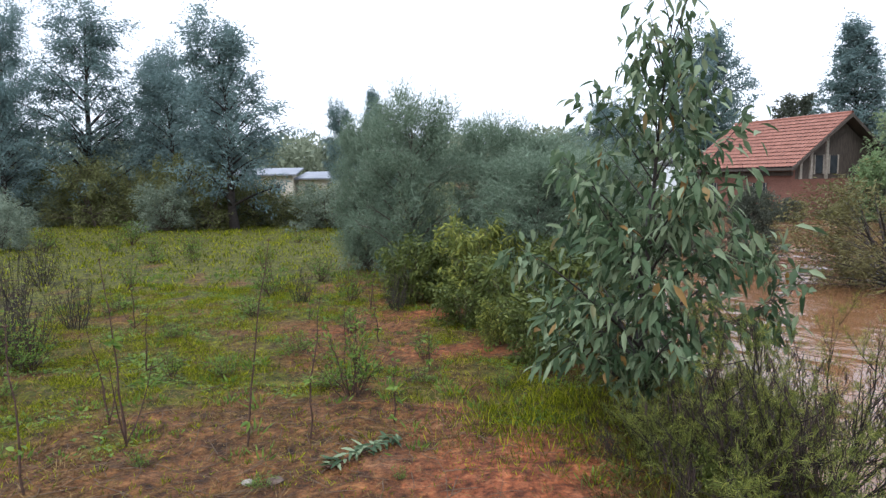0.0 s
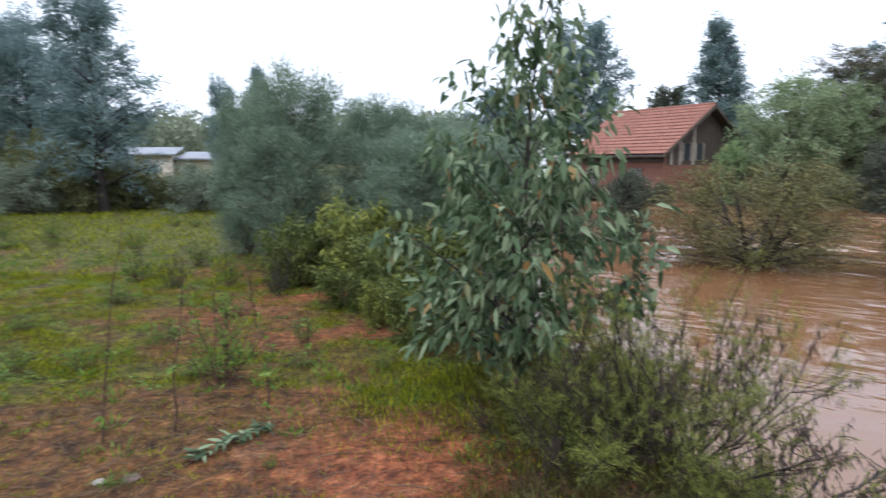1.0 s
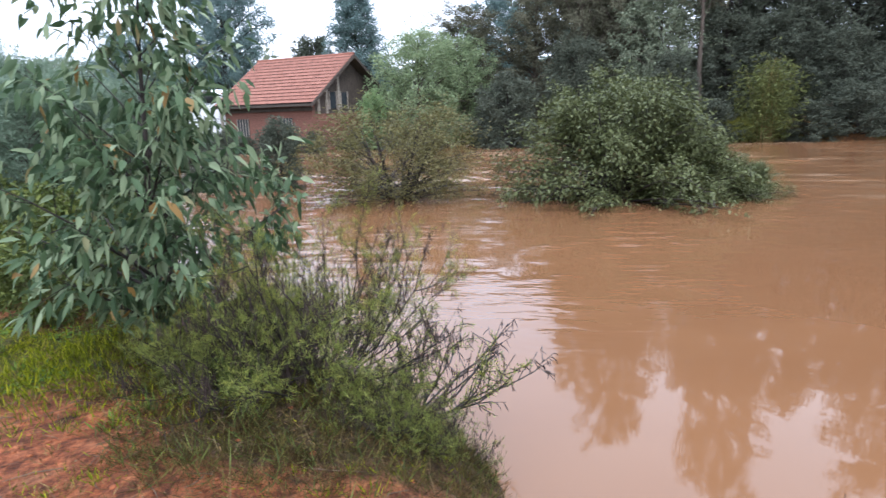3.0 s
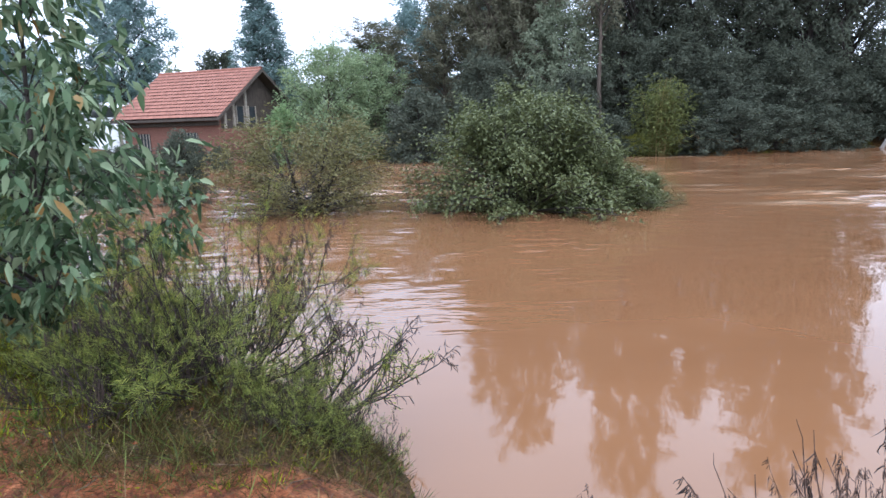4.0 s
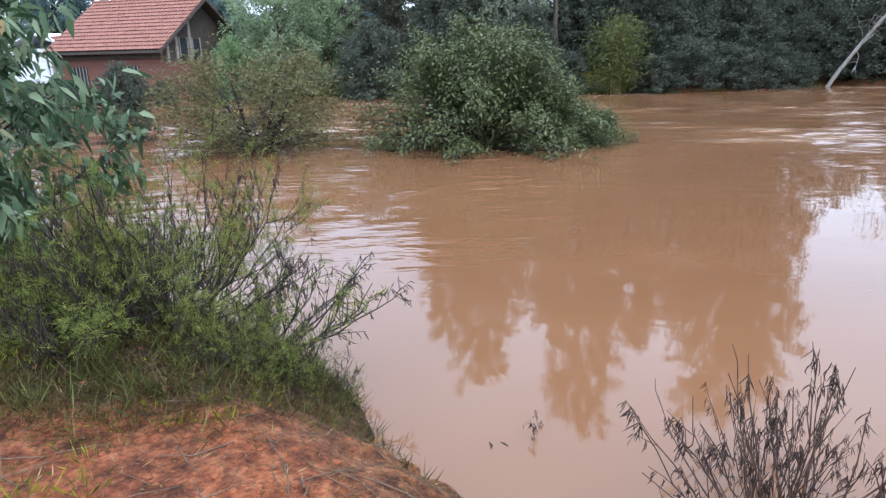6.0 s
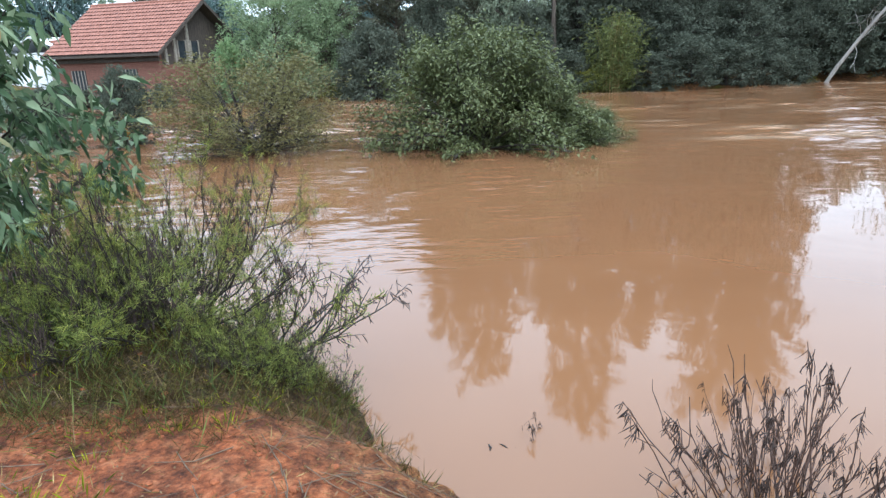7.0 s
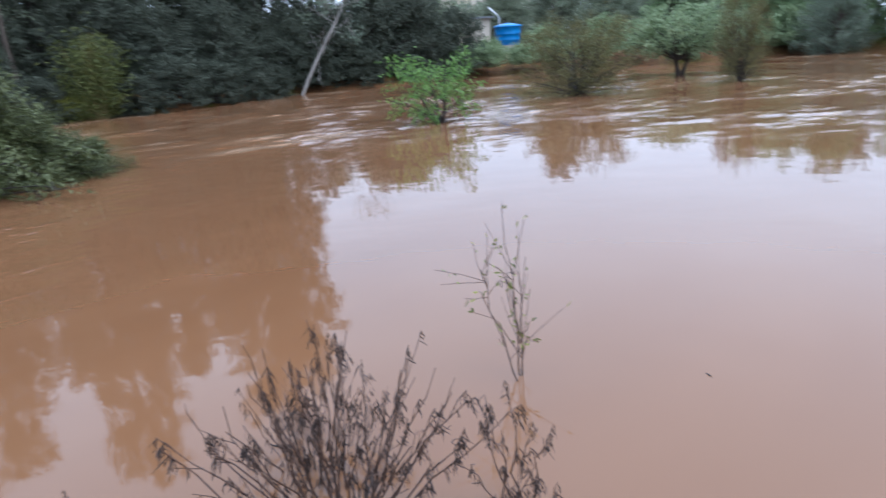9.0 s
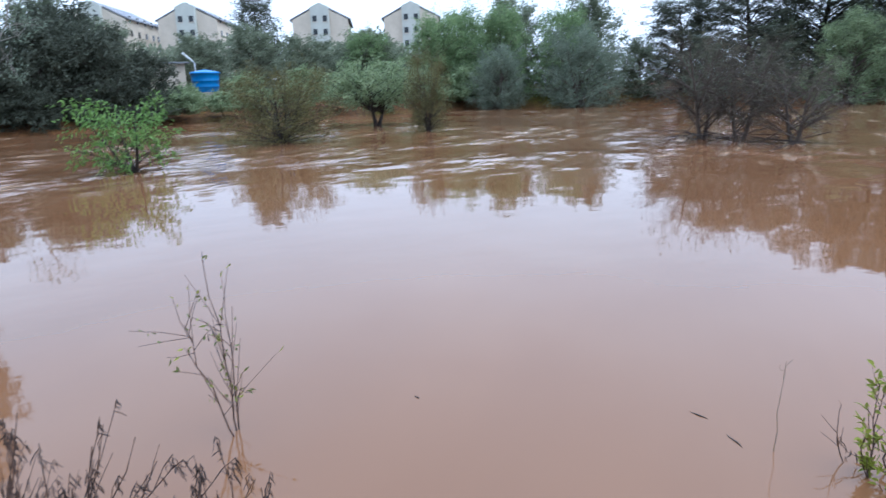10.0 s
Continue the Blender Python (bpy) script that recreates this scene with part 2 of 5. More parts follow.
    l.new(fine.outputs["Fac"], hsum.inputs[0])
    gs = n.new("ShaderNodeMath")
    gs.operation = "MULTIPLY"
    gs.inputs[1].default_value = 0.4
    l.new(grit.outputs["Fac"], gs.inputs[0])
    l.new(gs.outputs[0], hsum.inputs[1])
    bump_node(n, l, hsum.outputs[0], 1.0, 0.075, p)
    return m


def flow_noise(n, l, scale, size, turn, detail=4.0, rough=0.55, warp=0.0):
    """Noise drawn out along one direction: size gives how long and how wide its features are."""
    tc = n.new("ShaderNodeTexCoord")
    mp = n.new("ShaderNodeMapping")
    mp.vector_type = "TEXTURE"
    mp.inputs["Rotation"].default_value = (0, 0, radians(turn))
    mp.inputs["Scale"].default_value = (size[0], size[1], 1)
    t = n.new("ShaderNodeTexNoise")
    t.inputs["Scale"].default_value = scale
    t.inputs["Detail"].default_value = detail
    t.inputs["Roughness"].default_value = rough
    t.inputs["Distortion"].default_value = warp
    l.new(tc.outputs["Object"], mp.inputs[0])
    l.new(mp.outputs[0], t.inputs["Vector"])
    return t


def water_material():
    m, n, l, p = material("muddy_flood_water")
    at = n.new("ShaderNodeAttribute")
    at.attribute_name = "current"
    silt = flow_noise(n, l, 0.2, (2.0, 1.0), 122, 4.0, 0.55, 0.6)
    r = ramp_node(n, [(0.3, (0.132, 0.062, 0.028)), (0.7, (0.165, 0.08, 0.037))])
    l.new(silt.outputs["Fac"], r.inputs[0])
    # thin pale streaks along the current: sky glints painted into the water colour
    sky_streak = flow_noise(n, l, 1.0, (5.5, 0.55), 124, 5.0, 0.6, 0.5)
    line = ramp_node(n, [(0.55, (0, 0, 0)), (0.66, (1, 1, 1))])
    l.new(sky_streak.outputs["Fac"], line.inputs[0])
    amount = n.new("ShaderNodeMath")
    amount.operation = "MULTIPLY"
    amount.use_clamp = True
    l.new(line.outputs[0], amount.inputs[0])
    l.new(at.outputs["Fac"], amount.inputs[1])
    less = n.new("ShaderNodeMath")
    less.operation = "MULTIPLY"
    less.inputs[1].default_value = 0.75
    l.new(amount.outputs[0], less.inputs[0])
    mix = n.new("ShaderNodeMix")
    mix.data_type = "RGBA"
    l.new(less.outputs[0], mix.inputs[0])
    l.new(r.outputs[0], mix.inputs[6])
    mix.inputs[7].default_value = (0.42, 0.3, 0.2, 1)
    l.new(mix.outputs[2], p.inputs["Base Color"])
    p.inputs["Roughness"].default_value = 0.03
    p.inputs["IOR"].default_value = 1.4
    # fine ripples: faint near the bank, stronger in the current
    a = noise_node(n, l, 1.5, 3.0, 0.5, stretch=(1.0, 0.6, 1))
    b = flow_noise(n, l, 1.0, (0.9, 0.4), 122, 3.0, 0.5, 0.4)
    mul = n.new("ShaderNodeMath")
    mul.operation = "MULTIPLY"
    rough_up = n.new("ShaderNodeMath")
    rough_up.operation = "MULTIPLY"
    rough_up.inputs[1].default_value = 1.9
    l.new(b.outputs["Fac"], rough_up.inputs[0])
    l.new(rough_up.outputs[0], mul.inputs[0])
    l.new(at.outputs["Fac"], mul.inputs[1])
    s1 = n.new("ShaderNodeMath")
    s1.operation = "MULTIPLY_ADD"
    s1.inputs[1].default_value = 0.12
    l.new(a.outputs["Fac"], s1.inputs[0])
    l.new(mul.outputs[0], s1.inputs[2])
    chop_at = n.new("ShaderNodeAttribute")
    chop_at.attribute_name = "chop"
    c = flow_noise(n, l, 1.0, (0.55, 0.17), 132, 2.0, 0.5, 0.3)
    s2 = n.new("ShaderNodeMath")
    s2.operation = "MULTIPLY_ADD"
    l.new(c.outputs["Fac"], s2.inputs[0])
    l.new(chop_at.outputs["Fac"], s2.inputs[1])
    l.new(s1.outputs[0], s2.inputs[2])
    bump_node(n, l, s2.outputs[0], 0.6, 0.05, p)
    return m


GROUND = ground_material()
WATER_MAT = water_material()


# ---- mesh helpers ----
def mesh_np(name, V, groups):
    """A mesh from an array of points and arrays of faces with equal corner counts."""
    me = bpy.data.meshes.new(name)
    V = np.asarray(V, np.float32)
    groups = [np.asarray(g, np.int32) for g in groups if len(g)]
    me.vertices.add(len(V))
    me.vertices.foreach_set("co", V.ravel())
    loops = np.concatenate([g.ravel() for g in groups])
    sizes = np.concatenate([np.full(len(g), g.shape[1], np.int32) for g in groups])
    me.loops.add(len(loops))
    me.loops.foreach_set("vertex_index", loops)
    me.polygons.add(len(sizes))
    me.polygons.foreach_set("loop_start", np.concatenate([[0], np.cumsum(sizes)[:-1]]).astype(np.int32))
    me.update(calc_edges=True)
    me.validate()
    return me


def part(name, me, mat, parent=None, label=""):
    if isinstance(me, bmesh.types.BMesh):
        bm, me = me, bpy.data.meshes.new(name)
        bm.to_mesh(me)
        bm.free()
    ob = new(name, me)
    if not me.materials:
        me.materials.append(mat)
    if parent:
        ob.parent = parent
    if label:
        ob["label"] = label
    return ob


def smooth(me):
    me.polygons.foreach_set("use_smooth", np.ones(len(me.polygons), bool))
    return me


class Tubes:
    """Tapered round stems, gathered into one mesh."""

    def __init__(self, sides=6):
        self.V, self.F, self.n, self.s = [], [], 0, sides

    def add(self, pts, radii, sides=None):
        pts = np.asarray(pts, float)
        k, s = len(pts), sides or self.s
        tan = np.gradient(pts, axis=0)
        tan /= np.linalg.norm(tan, axis=1, keepdims=True) + 1e-9
        ref = np.where(np.abs(tan[:, 2:3]) > 0.9, [[1.0, 0, 0]], [[0, 0, 1.0]])
        u = np.cross(tan, ref)
        u /= np.linalg.norm(u, axis=1, keepdims=True) + 1e-9
        v = np.cross(tan, u)
        a = np.linspace(0, 2 * np.pi, s, endpoint=False)
        ring = u[:, None] * np.cos(a)[None, :, None] + v[:, None] * np.sin(a)[None, :, None]
        V = pts[:, None] + ring * np.asarray(radii, float)[:, None, None]
        i = np.arange(k - 1)[:, None] * s
        j = np.arange(s)[None]
        q = np.stack([i + j, i + (j + 1) % s, i + s + (j + 1) % s, i + s + j], -1).reshape(-1, 4) + self.n
        self.V.append(V.reshape(-1, 3))
        self.F.append(q)
        self.n += k * s

    def mesh(self, name):
        return smooth(mesh_np(name, np.concatenate(self.V), [np.concatenate(self.F)]))


def unit(a):
    return a / (np.linalg.norm(a, axis=-1, keepdims=True) + 1e-9)


def kite_leaves(name, P, D, L, W, rng, fold=0.25):
    """Small folded leaves, two triangles each."""
    n = len(P)
    D = unit(D)
    S = unit(np.cross(D, unit(rng.normal(size=(n, 3)))))
    N = np.cross(S, D)
    L, W = np.broadcast_to(L, n)[:, None], np.broadcast_to(W, n)[:, None]
    mid = P + D * L * 0.45
    V = np.stack([P, mid + S * W / 2 + N * W * fold, P + D * L, mid - S * W / 2 + N * W * fold], 1).reshape(-1, 3)
    i = np.arange(n)[:, None] * 4
    return mesh_np(name, V, [np.concatenate([i + [[0, 1, 2]], i + [[0, 2, 3]]])])


def broad_leaves(name, P, D, L, W, rng, droop=0.35, cup=0.18, flat=0.6):
    """Larger leaves with a midrib, a cupped blade and a drooping tip."""
    n = len(P)
    D = unit(D)
    up = unit(np.array([0, 0, 1.0]) * flat + rng.normal(size=(n, 3)) * (1 - flat))
    S = unit(np.cross(D, up))
    N = np.cross(S, D)
    L, W = np.broadcast_to(L, n)[:, None], np.broadcast_to(W, n)[:, None]
    down = np.array([0, 0, -1.0]) * droop
    m1, m2 = P + D * L * 0.33 + down * L * 0.06, P + D * L * 0.68 + down * L * 0.28
    tip = P + D * L * 0.97 + down * L * 0.62
    c = N * W * cup
    V = np.stack([P, m1 + S * W * 0.5 + c, m1, m1 - S * W * 0.5 + c, m2 + S * W * 0.36 + c, m2, m2 - S * W * 0.36 + c, tip], 1).reshape(-1, 3)
    i = np.arange(n)[:, None] * 8
    tris = np.concatenate([i + [[0, 1, 2]], i + [[0, 2, 3]], i + [[4, 7, 5]], i + [[5, 7, 6]]])
    quads = np.concatenate([i + [[1, 4, 5, 2]], i + [[2, 5, 6, 3]]])
    return smooth(mesh_np(name, V, [tris, quads]))


def curve_pts(a, b, c, k=5):
    s = np.linspace(0, 1, k)[:, None]
    return (1 - s) ** 2 * a + 2 * s * (1 - s) * b + s ** 2 * c


def tree(name, label, category, seed, H, env, h0=0.2, limbs=36, twigs=5, leaves=18, leaf=(0.3, 0.1), clump=0.5,
         trunk_r=0.12, lean=(0, 0), droop=0.2, bark=BARK, leafmat=LEAF_EUC, broad=False, wobble=0.04, up=0.35, group="",
         stems=1, rise=0.25, sides=6, thin=0.0, sparse=0.0):
    """A tree or shrub: tapered trunk, limbs and twigs as one part, the leaves in clumps round the twigs as another."""
    rng = np.random.default_rng(seed)
    top = new(name)
    tagged(top, label, category, group)
    T = Tubes(sides)
    hs = np.linspace(0, 1, 9)
    trunks = []
    for s in range(stems):
        a = s * 2.4 + seed
        fan = 0.0 if stems == 1 else 0.45 * env(0.6)
        off = np.stack([lean[0] * hs ** 1.4 + fan * np.cos(a) * hs ** 0.8, lean[1] * hs ** 1.4 + fan * np.sin(a) * hs ** 0.8, hs * H * (0.94 if s == 0 else rng.uniform(0.7, 0.95))], 1)
        off[1:, :2] += np.cumsum(rng.normal(0, wobble * H / 9, (8, 2)), 0)
        if stems > 1:
            off[0, :2] += [0.12 * np.cos(a) * trunk_r * 8, 0.12 * np.sin(a) * trunk_r * 8]
        T.add(off, trunk_r * (1 - hs * 0.93) * (1 + 0.35 * np.exp(-hs * 14)))
        trunks.append(off)
    P, D = [], []
    widest = max(env(k / 20) for k in range(21))
    for i in range(limbs):
        h = h0 + (1 - h0) * ((i + 0.5) / limbs) ** 0.9
        off = trunks[i % stems]
        az = i * 2.39996 + rng.uniform(-0.5, 0.5)
        R = env(h) * rng.uniform(0.5, 1.08)
        fill = (1 - thin * (1 - min(1.0, env(h) / widest))) * (1 - sparse * max(0.0, h - 0.5) / 0.5)
        hb = max(h0 * 0.55, h - rise * rng.uniform(0.4, 1.1) * min(1.0, R / (0.3 * H)) - 0.02)
        at = lambda q: np.array([np.interp(q, hs, off[:, 0]), np.interp(q, hs, off[:, 1]), np.interp(q, hs, off[:, 2])])
        a0, out = at(hb), np.array([np.cos(az), np.sin(az), 0])
        c0 = at(h)
        if stems > 1:
            c0[:2] *= 0.5
        c0 = c0 + out * R
        c0[2] = h * H + rng.normal(0, 0.02 * H)
        b0 = a0 * 0.45 + c0 * 0.55 + np.array([0, 0, up * R * rng.uniform(0.1, 0.6)])
        limb = curve_pts(a0, b0, c0)
        r0 = max(trunk_r * (1 - hb) * 0.5, 0.006)
        T.add(limb, np.linspace(r0, r0 * 0.18, 5))
        for j in range(twigs):
            s = 0.3 + 0.7 * (j + rng.uniform(0, 1)) / twigs
            p = (1 - s) ** 2 * a0 + 2 * s * (1 - s) * b0 + s * s * c0
            d = unit(out * 0.7 + rng.normal(0, 0.7, 3) + [0, 0, up * 0.6])
            e = p + d * clump * fill * rng.uniform(0.6, 1.4)
            T.add([p, (p + e) / 2 + rng.normal(0, 0.06, 3) * clump, e], [r0 * 0.28, r0 * 0.2, r0 * 0.1], 3)
            m = max(1, int(leaves * fill * rng.uniform(0.5, 1.4)))
            q = rng.uniform(0.15, 1.1, (m, 1))
            P.append(p + (e - p) * q + rng.normal(0, 0.2 * clump, (m, 3)))
            D.append(d * 0.55 + rng.normal(0, 0.6, (m, 3)) + [0, 0, -droop * 1.6])
    P, D = np.concatenate(P), np.concatenate(D)
    P[:, 2] = np.maximum(P[:, 2], 0.03)
    L = leaf[0] * rng.uniform(0.65, 1.25, len(P))
    W = leaf[1] * rng.uniform(0.75, 1.2, len(P))
    part("trunk", T.mesh(name + "_trunk"), bark, top)
    me = broad_leaves(name + "_crown", P, D, L, W, rng) if broad else kite_leaves(name + "_crown", P, D, L, W, rng)
    part("crown", me, leafmat, top)
    return top


def put(ob, x, y, z, turn=0, s=1.0, sz=None, tilt=(0, 0)):
    """Stand a thing that was built at the origin at its place."""
    ob.matrix_basis = pose(x, y, z, tilt[0], tilt[1], turn) @ Matrix.Diagonal((s, s, sz or s, 1))
    return ob


def again(ob, x, y, z, turn=0, s=1.0, sz=None, label=""):
    c = copy_thing(ob, Matrix.Identity(4))
    put(c, x, y, z, turn, s, sz)
    if label:
        c["label"] = label
    return c


# ---- the land: one sheet with the flooded river bed in it ----
RIVER = [(2.78, 2.2), (2.68, 1.6), (2.45, 0.6), (2.2, -0.8), (1.6, -2.2), (0.3, -4.5), (-3, -9), (-8, -16), (-16, -26), (-30, -40),
         (-20, -60), (5, -61), (30, -54), (47, -45), (54, -36), (52, -25), (53, -8), (50.5, 2), (46.5, 8.5), (38, 12.3), (35.5, 16), (33, 21),
         (30, 31), (25.5, 33), (22, 34.5), (20.2, 37), (17, 43), (13, 42), (10, 34), (7.5, 27), (5.5, 21), (4.2, 16), (3.2, 12), (3.1, 8.7), (2.65, 7.4),
         (2.75, 5.9), (3.2, 3.5), (3.05, 2.8)]


def shore_distance(x, y):
    """Metres from the shore, positive on land."""
    best = np.full(x.shape, 1e9)
    inside = np.zeros(x.shape, bool)
    for (ax, ay), (bx, by) in zip(RIVER, RIVER[1:] + RIVER[:1]):
        ex, ey = bx - ax, by - ay
        s = np.clip(((x - ax) * ex + (y - ay) * ey) / (ex * ex + ey * ey), 0, 1)
        best = np.minimum(best, np.hypot(x - ax - s * ex, y - ay - s * ey))
        cross = (ay > y) != (by > y)
        with np.errstate(divide="ignore", invalid="ignore"):
            xi = ax + (y - ay) * ex / (ey if ey else 1e-9)
        inside ^= cross & (x < xi)
    return np.where(inside, -best, best)


def ripple(x, y, seed, scale):
    """Cheap smooth noise from a few sine waves."""
    rng = np.random.default_rng(seed)
    z = 0
    for k in range(7):
        a, f, ph = rng.uniform(0, 6.28), rng.uniform(0.6, 2.2) / scale, rng.uniform(0, 6.28)
        z = z + np.sin((x * np.cos(a) + y * np.sin(a)) * f * 2 + ph + 1.3 * np.sin((x * np.sin(a) - y * np.cos(a)) * f + ph))
    return z / 7


def ground_z(x, y):
    x, y = np.asarray(x, float), np.asarray(y, float)
    d = shore_distance(x, y) + (0.12 * ripple(x, y, 5, 0.8) + 0.09 * ripple(x, y, 15, 0.22)) * (np.hypot(x, y) < 20)
    near = (x < 9) & (y < 60) & (x < 9 - np.clip(y - 33, 0, 99) * 0.3)
    high = np.where(near, 0.0 + 0.004 * np.clip(np.hypot(x, y) - 12, 0, 80), 0.45 + 1.1 * np.clip((d - 2) / 8, 0, 1))
    ease = np.clip(d / np.where(near, 1.1, 2.0), 0, 1)
    ease = ease * (2 - ease)
    z = WATER + (high - WATER) * ease
    z = np.where(d < 0, WATER + np.maximum(d * 0.5, -1.2), z)
    bumps = 0.035 * ripple(x, y, 7, 0.55) + 0.018 * ripple(x, y, 9, 0.2) + 0.012 * ripple(x, y, 13, 0.085) + 0.05 * ripple(x, y, 11, 2.5)
    return z + bumps * np.clip(d, 0, 1)


def stretch_axis(lo, hi, fine_lo, fine_hi, step, grow=1.16):
    mid = np.arange(fine_lo, fine_hi + step / 2, step)
    out, s, v = [], step, fine_hi
    while v < hi:
        s *= grow
        v += s
        out.append(v)
    back, s, v = [], step, fine_lo
    while v > lo:
        s *= grow
        v -= s
        back.append(v)
    return np.concatenate([back[::-1], mid, out])


def bare_amount(x, y):
    """Where the red clay lies open: the trodden place, the bank and a few scars in the field."""
    spots = ((0.75, 3.9, 0.9, 0.8, 1.0), (1.2, 2.0, 1.1, 1.2, 1.0), (0.3, 7.0, 0.7, 0.35, 0.7), (-0.3, 8.9, 0.9, 0.35, 0.6), (-2.6, 9.6, 1.3, 0.3, 0.5), (0.1, 5.2, 0.4, 0.2, 0.4), (-1.2, 8.0, 0.8, 0.3, 0.35))
    b = 0
    for cx, cy, sx, sy, k in spots:
        b = b + k * np.exp(-(((x - cx) / sx) ** 2 + ((y - cy) / sy) ** 2))
    return b


def turf_amount(x, y):
    """How much grass covers the earth: bare near the path and the water, turf across the field."""
    t = 0.1 + 0.55 * ripple(x, y, 21, 1.5) + 0.6 * ripple(x, y, 23, 0.45) + 0.15 * np.clip((x - 10) / 4, 0, 1)
    t = t + 0.45 * np.clip((y - 4.6) / 2, 0, 1) * np.clip((1.6 - x) / 0.8, 0, 1) + 0.2 * np.clip((-x - 1) / 3, 0, 1)
    t = t + 0.5 * np.clip((y - 12) / 6, 0, 1)
    litter = 0.2 * np.exp(-(((x + 2.2) / 1.8) ** 2 + ((y - 3.5) / 0.7) ** 2))
    green = 0.6 * np.exp(-(((x - 1.3) / 0.8) ** 2 + ((y - 5.3) / 0.5) ** 2)) + 0.5 * np.exp(-(((x + 1.3) / 1.3) ** 2 + ((y - 5.9) / 0.6) ** 2))
    return np.clip(t - 0.9 * bare_amount(x, y) - litter + green, 0, 1)


def litter_shade_amount(x, y):
    """Shade painted into the brown litter between the bare clay and the water."""
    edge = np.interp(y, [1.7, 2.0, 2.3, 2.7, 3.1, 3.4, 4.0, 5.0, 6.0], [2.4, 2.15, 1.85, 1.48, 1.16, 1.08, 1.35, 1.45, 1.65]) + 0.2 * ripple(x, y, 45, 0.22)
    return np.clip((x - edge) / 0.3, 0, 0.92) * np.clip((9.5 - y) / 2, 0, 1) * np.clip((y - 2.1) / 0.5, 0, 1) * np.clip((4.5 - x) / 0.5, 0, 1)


gx, gy = stretch_axis(-420, 420, -4.5, 3.4, 0.05), stretch_axis(-420, 420, 0.8, 9.0, 0.05)
X, Y = np.meshgrid(gx, gy)
Z = ground_z(X, Y)
nx = len(gx)
ii = (np.arange(len(gy) - 1)[:, None] * nx + np.arange(nx - 1)[None]).ravel()
ground_me = smooth(mesh_np("ground", np.stack([X, Y, Z], -1).reshape(-1, 3), [np.stack([ii, ii + 1, ii + nx + 1, ii + nx], 1)]))
layer = ground_me.attributes.new("turf", "FLOAT", "POINT")
layer.data.foreach_set("value", turf_amount(X, Y).ravel().astype(np.float32))
layer = ground_me.attributes.new("bare", "FLOAT", "POINT")
layer.data.foreach_set("value", bare_amount(X, Y).ravel().astype(np.float32))
layer = ground_me.attributes.new("litter_shade", "FLOAT", "POINT")
layer.data.foreach_set("value", litter_shade_amount(X, Y).ravel().astype(np.float32))
ground = part("ground", ground_me, GROUND)
tagged(ground, "red clay earth with patchy yellow-green turf", "ground", kind="structure")

def waves(X, Y, seed, count, long, toward, spread, slope):
    """A sum of small running waves with the given wavelengths, headings and steepness."""
    rng = np.random.default_rng(seed)
    z = np.zeros_like(X)
    for k in range(count):
        lam = long[0] * (long[1] / long[0]) ** rng.uniform()
        a = radians(toward + rng.uniform(-spread, spread))
        f = 2 * np.pi / lam
        bend = 0.9 * np.sin((X * np.sin(a) - Y * np.cos(a)) * f * rng.uniform(0.12, 0.3) + rng.uniform(0, 6.28))
        z += slope * math.sqrt(2 / count) / f * np.sin((X * np.cos(a) + Y * np.sin(a)) * f + bend + rng.uniform(0, 6.28))
    return z


wx, wy = stretch_axis(-36, 62, 3.0, 20.0, 0.1, 1.012), stretch_axis(-66, 43, -1.0, 20.0, 0.1, 1.012)
X, Y = np.meshgrid(wx, wy)
nx = len(wx)
ii = (np.arange(len(wy) - 1)[:, None] * nx + np.arange(nx - 1)[None]).ravel()
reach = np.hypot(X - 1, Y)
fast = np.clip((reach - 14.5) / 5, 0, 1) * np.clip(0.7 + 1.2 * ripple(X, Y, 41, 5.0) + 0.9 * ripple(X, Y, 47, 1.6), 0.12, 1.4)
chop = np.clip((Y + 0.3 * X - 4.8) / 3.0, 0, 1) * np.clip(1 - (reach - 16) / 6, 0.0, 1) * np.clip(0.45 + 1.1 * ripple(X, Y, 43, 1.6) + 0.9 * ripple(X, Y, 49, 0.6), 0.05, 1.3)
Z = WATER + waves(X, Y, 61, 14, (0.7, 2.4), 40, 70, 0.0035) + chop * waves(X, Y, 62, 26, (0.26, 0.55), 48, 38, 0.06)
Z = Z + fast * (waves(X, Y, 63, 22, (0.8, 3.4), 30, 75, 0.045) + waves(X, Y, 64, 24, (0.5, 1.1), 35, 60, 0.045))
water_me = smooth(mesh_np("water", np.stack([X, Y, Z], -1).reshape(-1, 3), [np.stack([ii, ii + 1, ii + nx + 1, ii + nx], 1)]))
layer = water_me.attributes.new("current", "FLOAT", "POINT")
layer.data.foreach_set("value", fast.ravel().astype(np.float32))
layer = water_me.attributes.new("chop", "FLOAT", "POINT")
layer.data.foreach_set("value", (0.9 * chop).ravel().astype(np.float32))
water = part("water", water_me, WATER_MAT)
tagged(water, "muddy brown flood water with soft ripples", "water", kind="structure")


def gz(x, y):
    return float(ground_z(np.array([x]), np.array([y]))[0])


# ---- the far house across the water ----
TILE = plain_material("orange_clay_tiles", (0.14, 0.055, 0.038), (0.27, 0.12, 0.085), 3.5, 0.8, 0.4, 0.02)
BRICK = plain_material("red_brick", (0.115, 0.055, 0.04), (0.215, 0.1, 0.072), 8, 0.9, 0.4, 0.02, (1, 1, 3))
TIMBER = plain_material("dark_weathered_timber", (0.03, 0.024, 0.02), (0.1, 0.08, 0.065), 6, 0.85, 0.4, 0.02, (4, 4, 0.4))
BATTEN = plain_material("pale_timber", (0.2, 0.175, 0.14), (0.36, 0.32, 0.27), 6, 0.8, 0.2, 0.01)
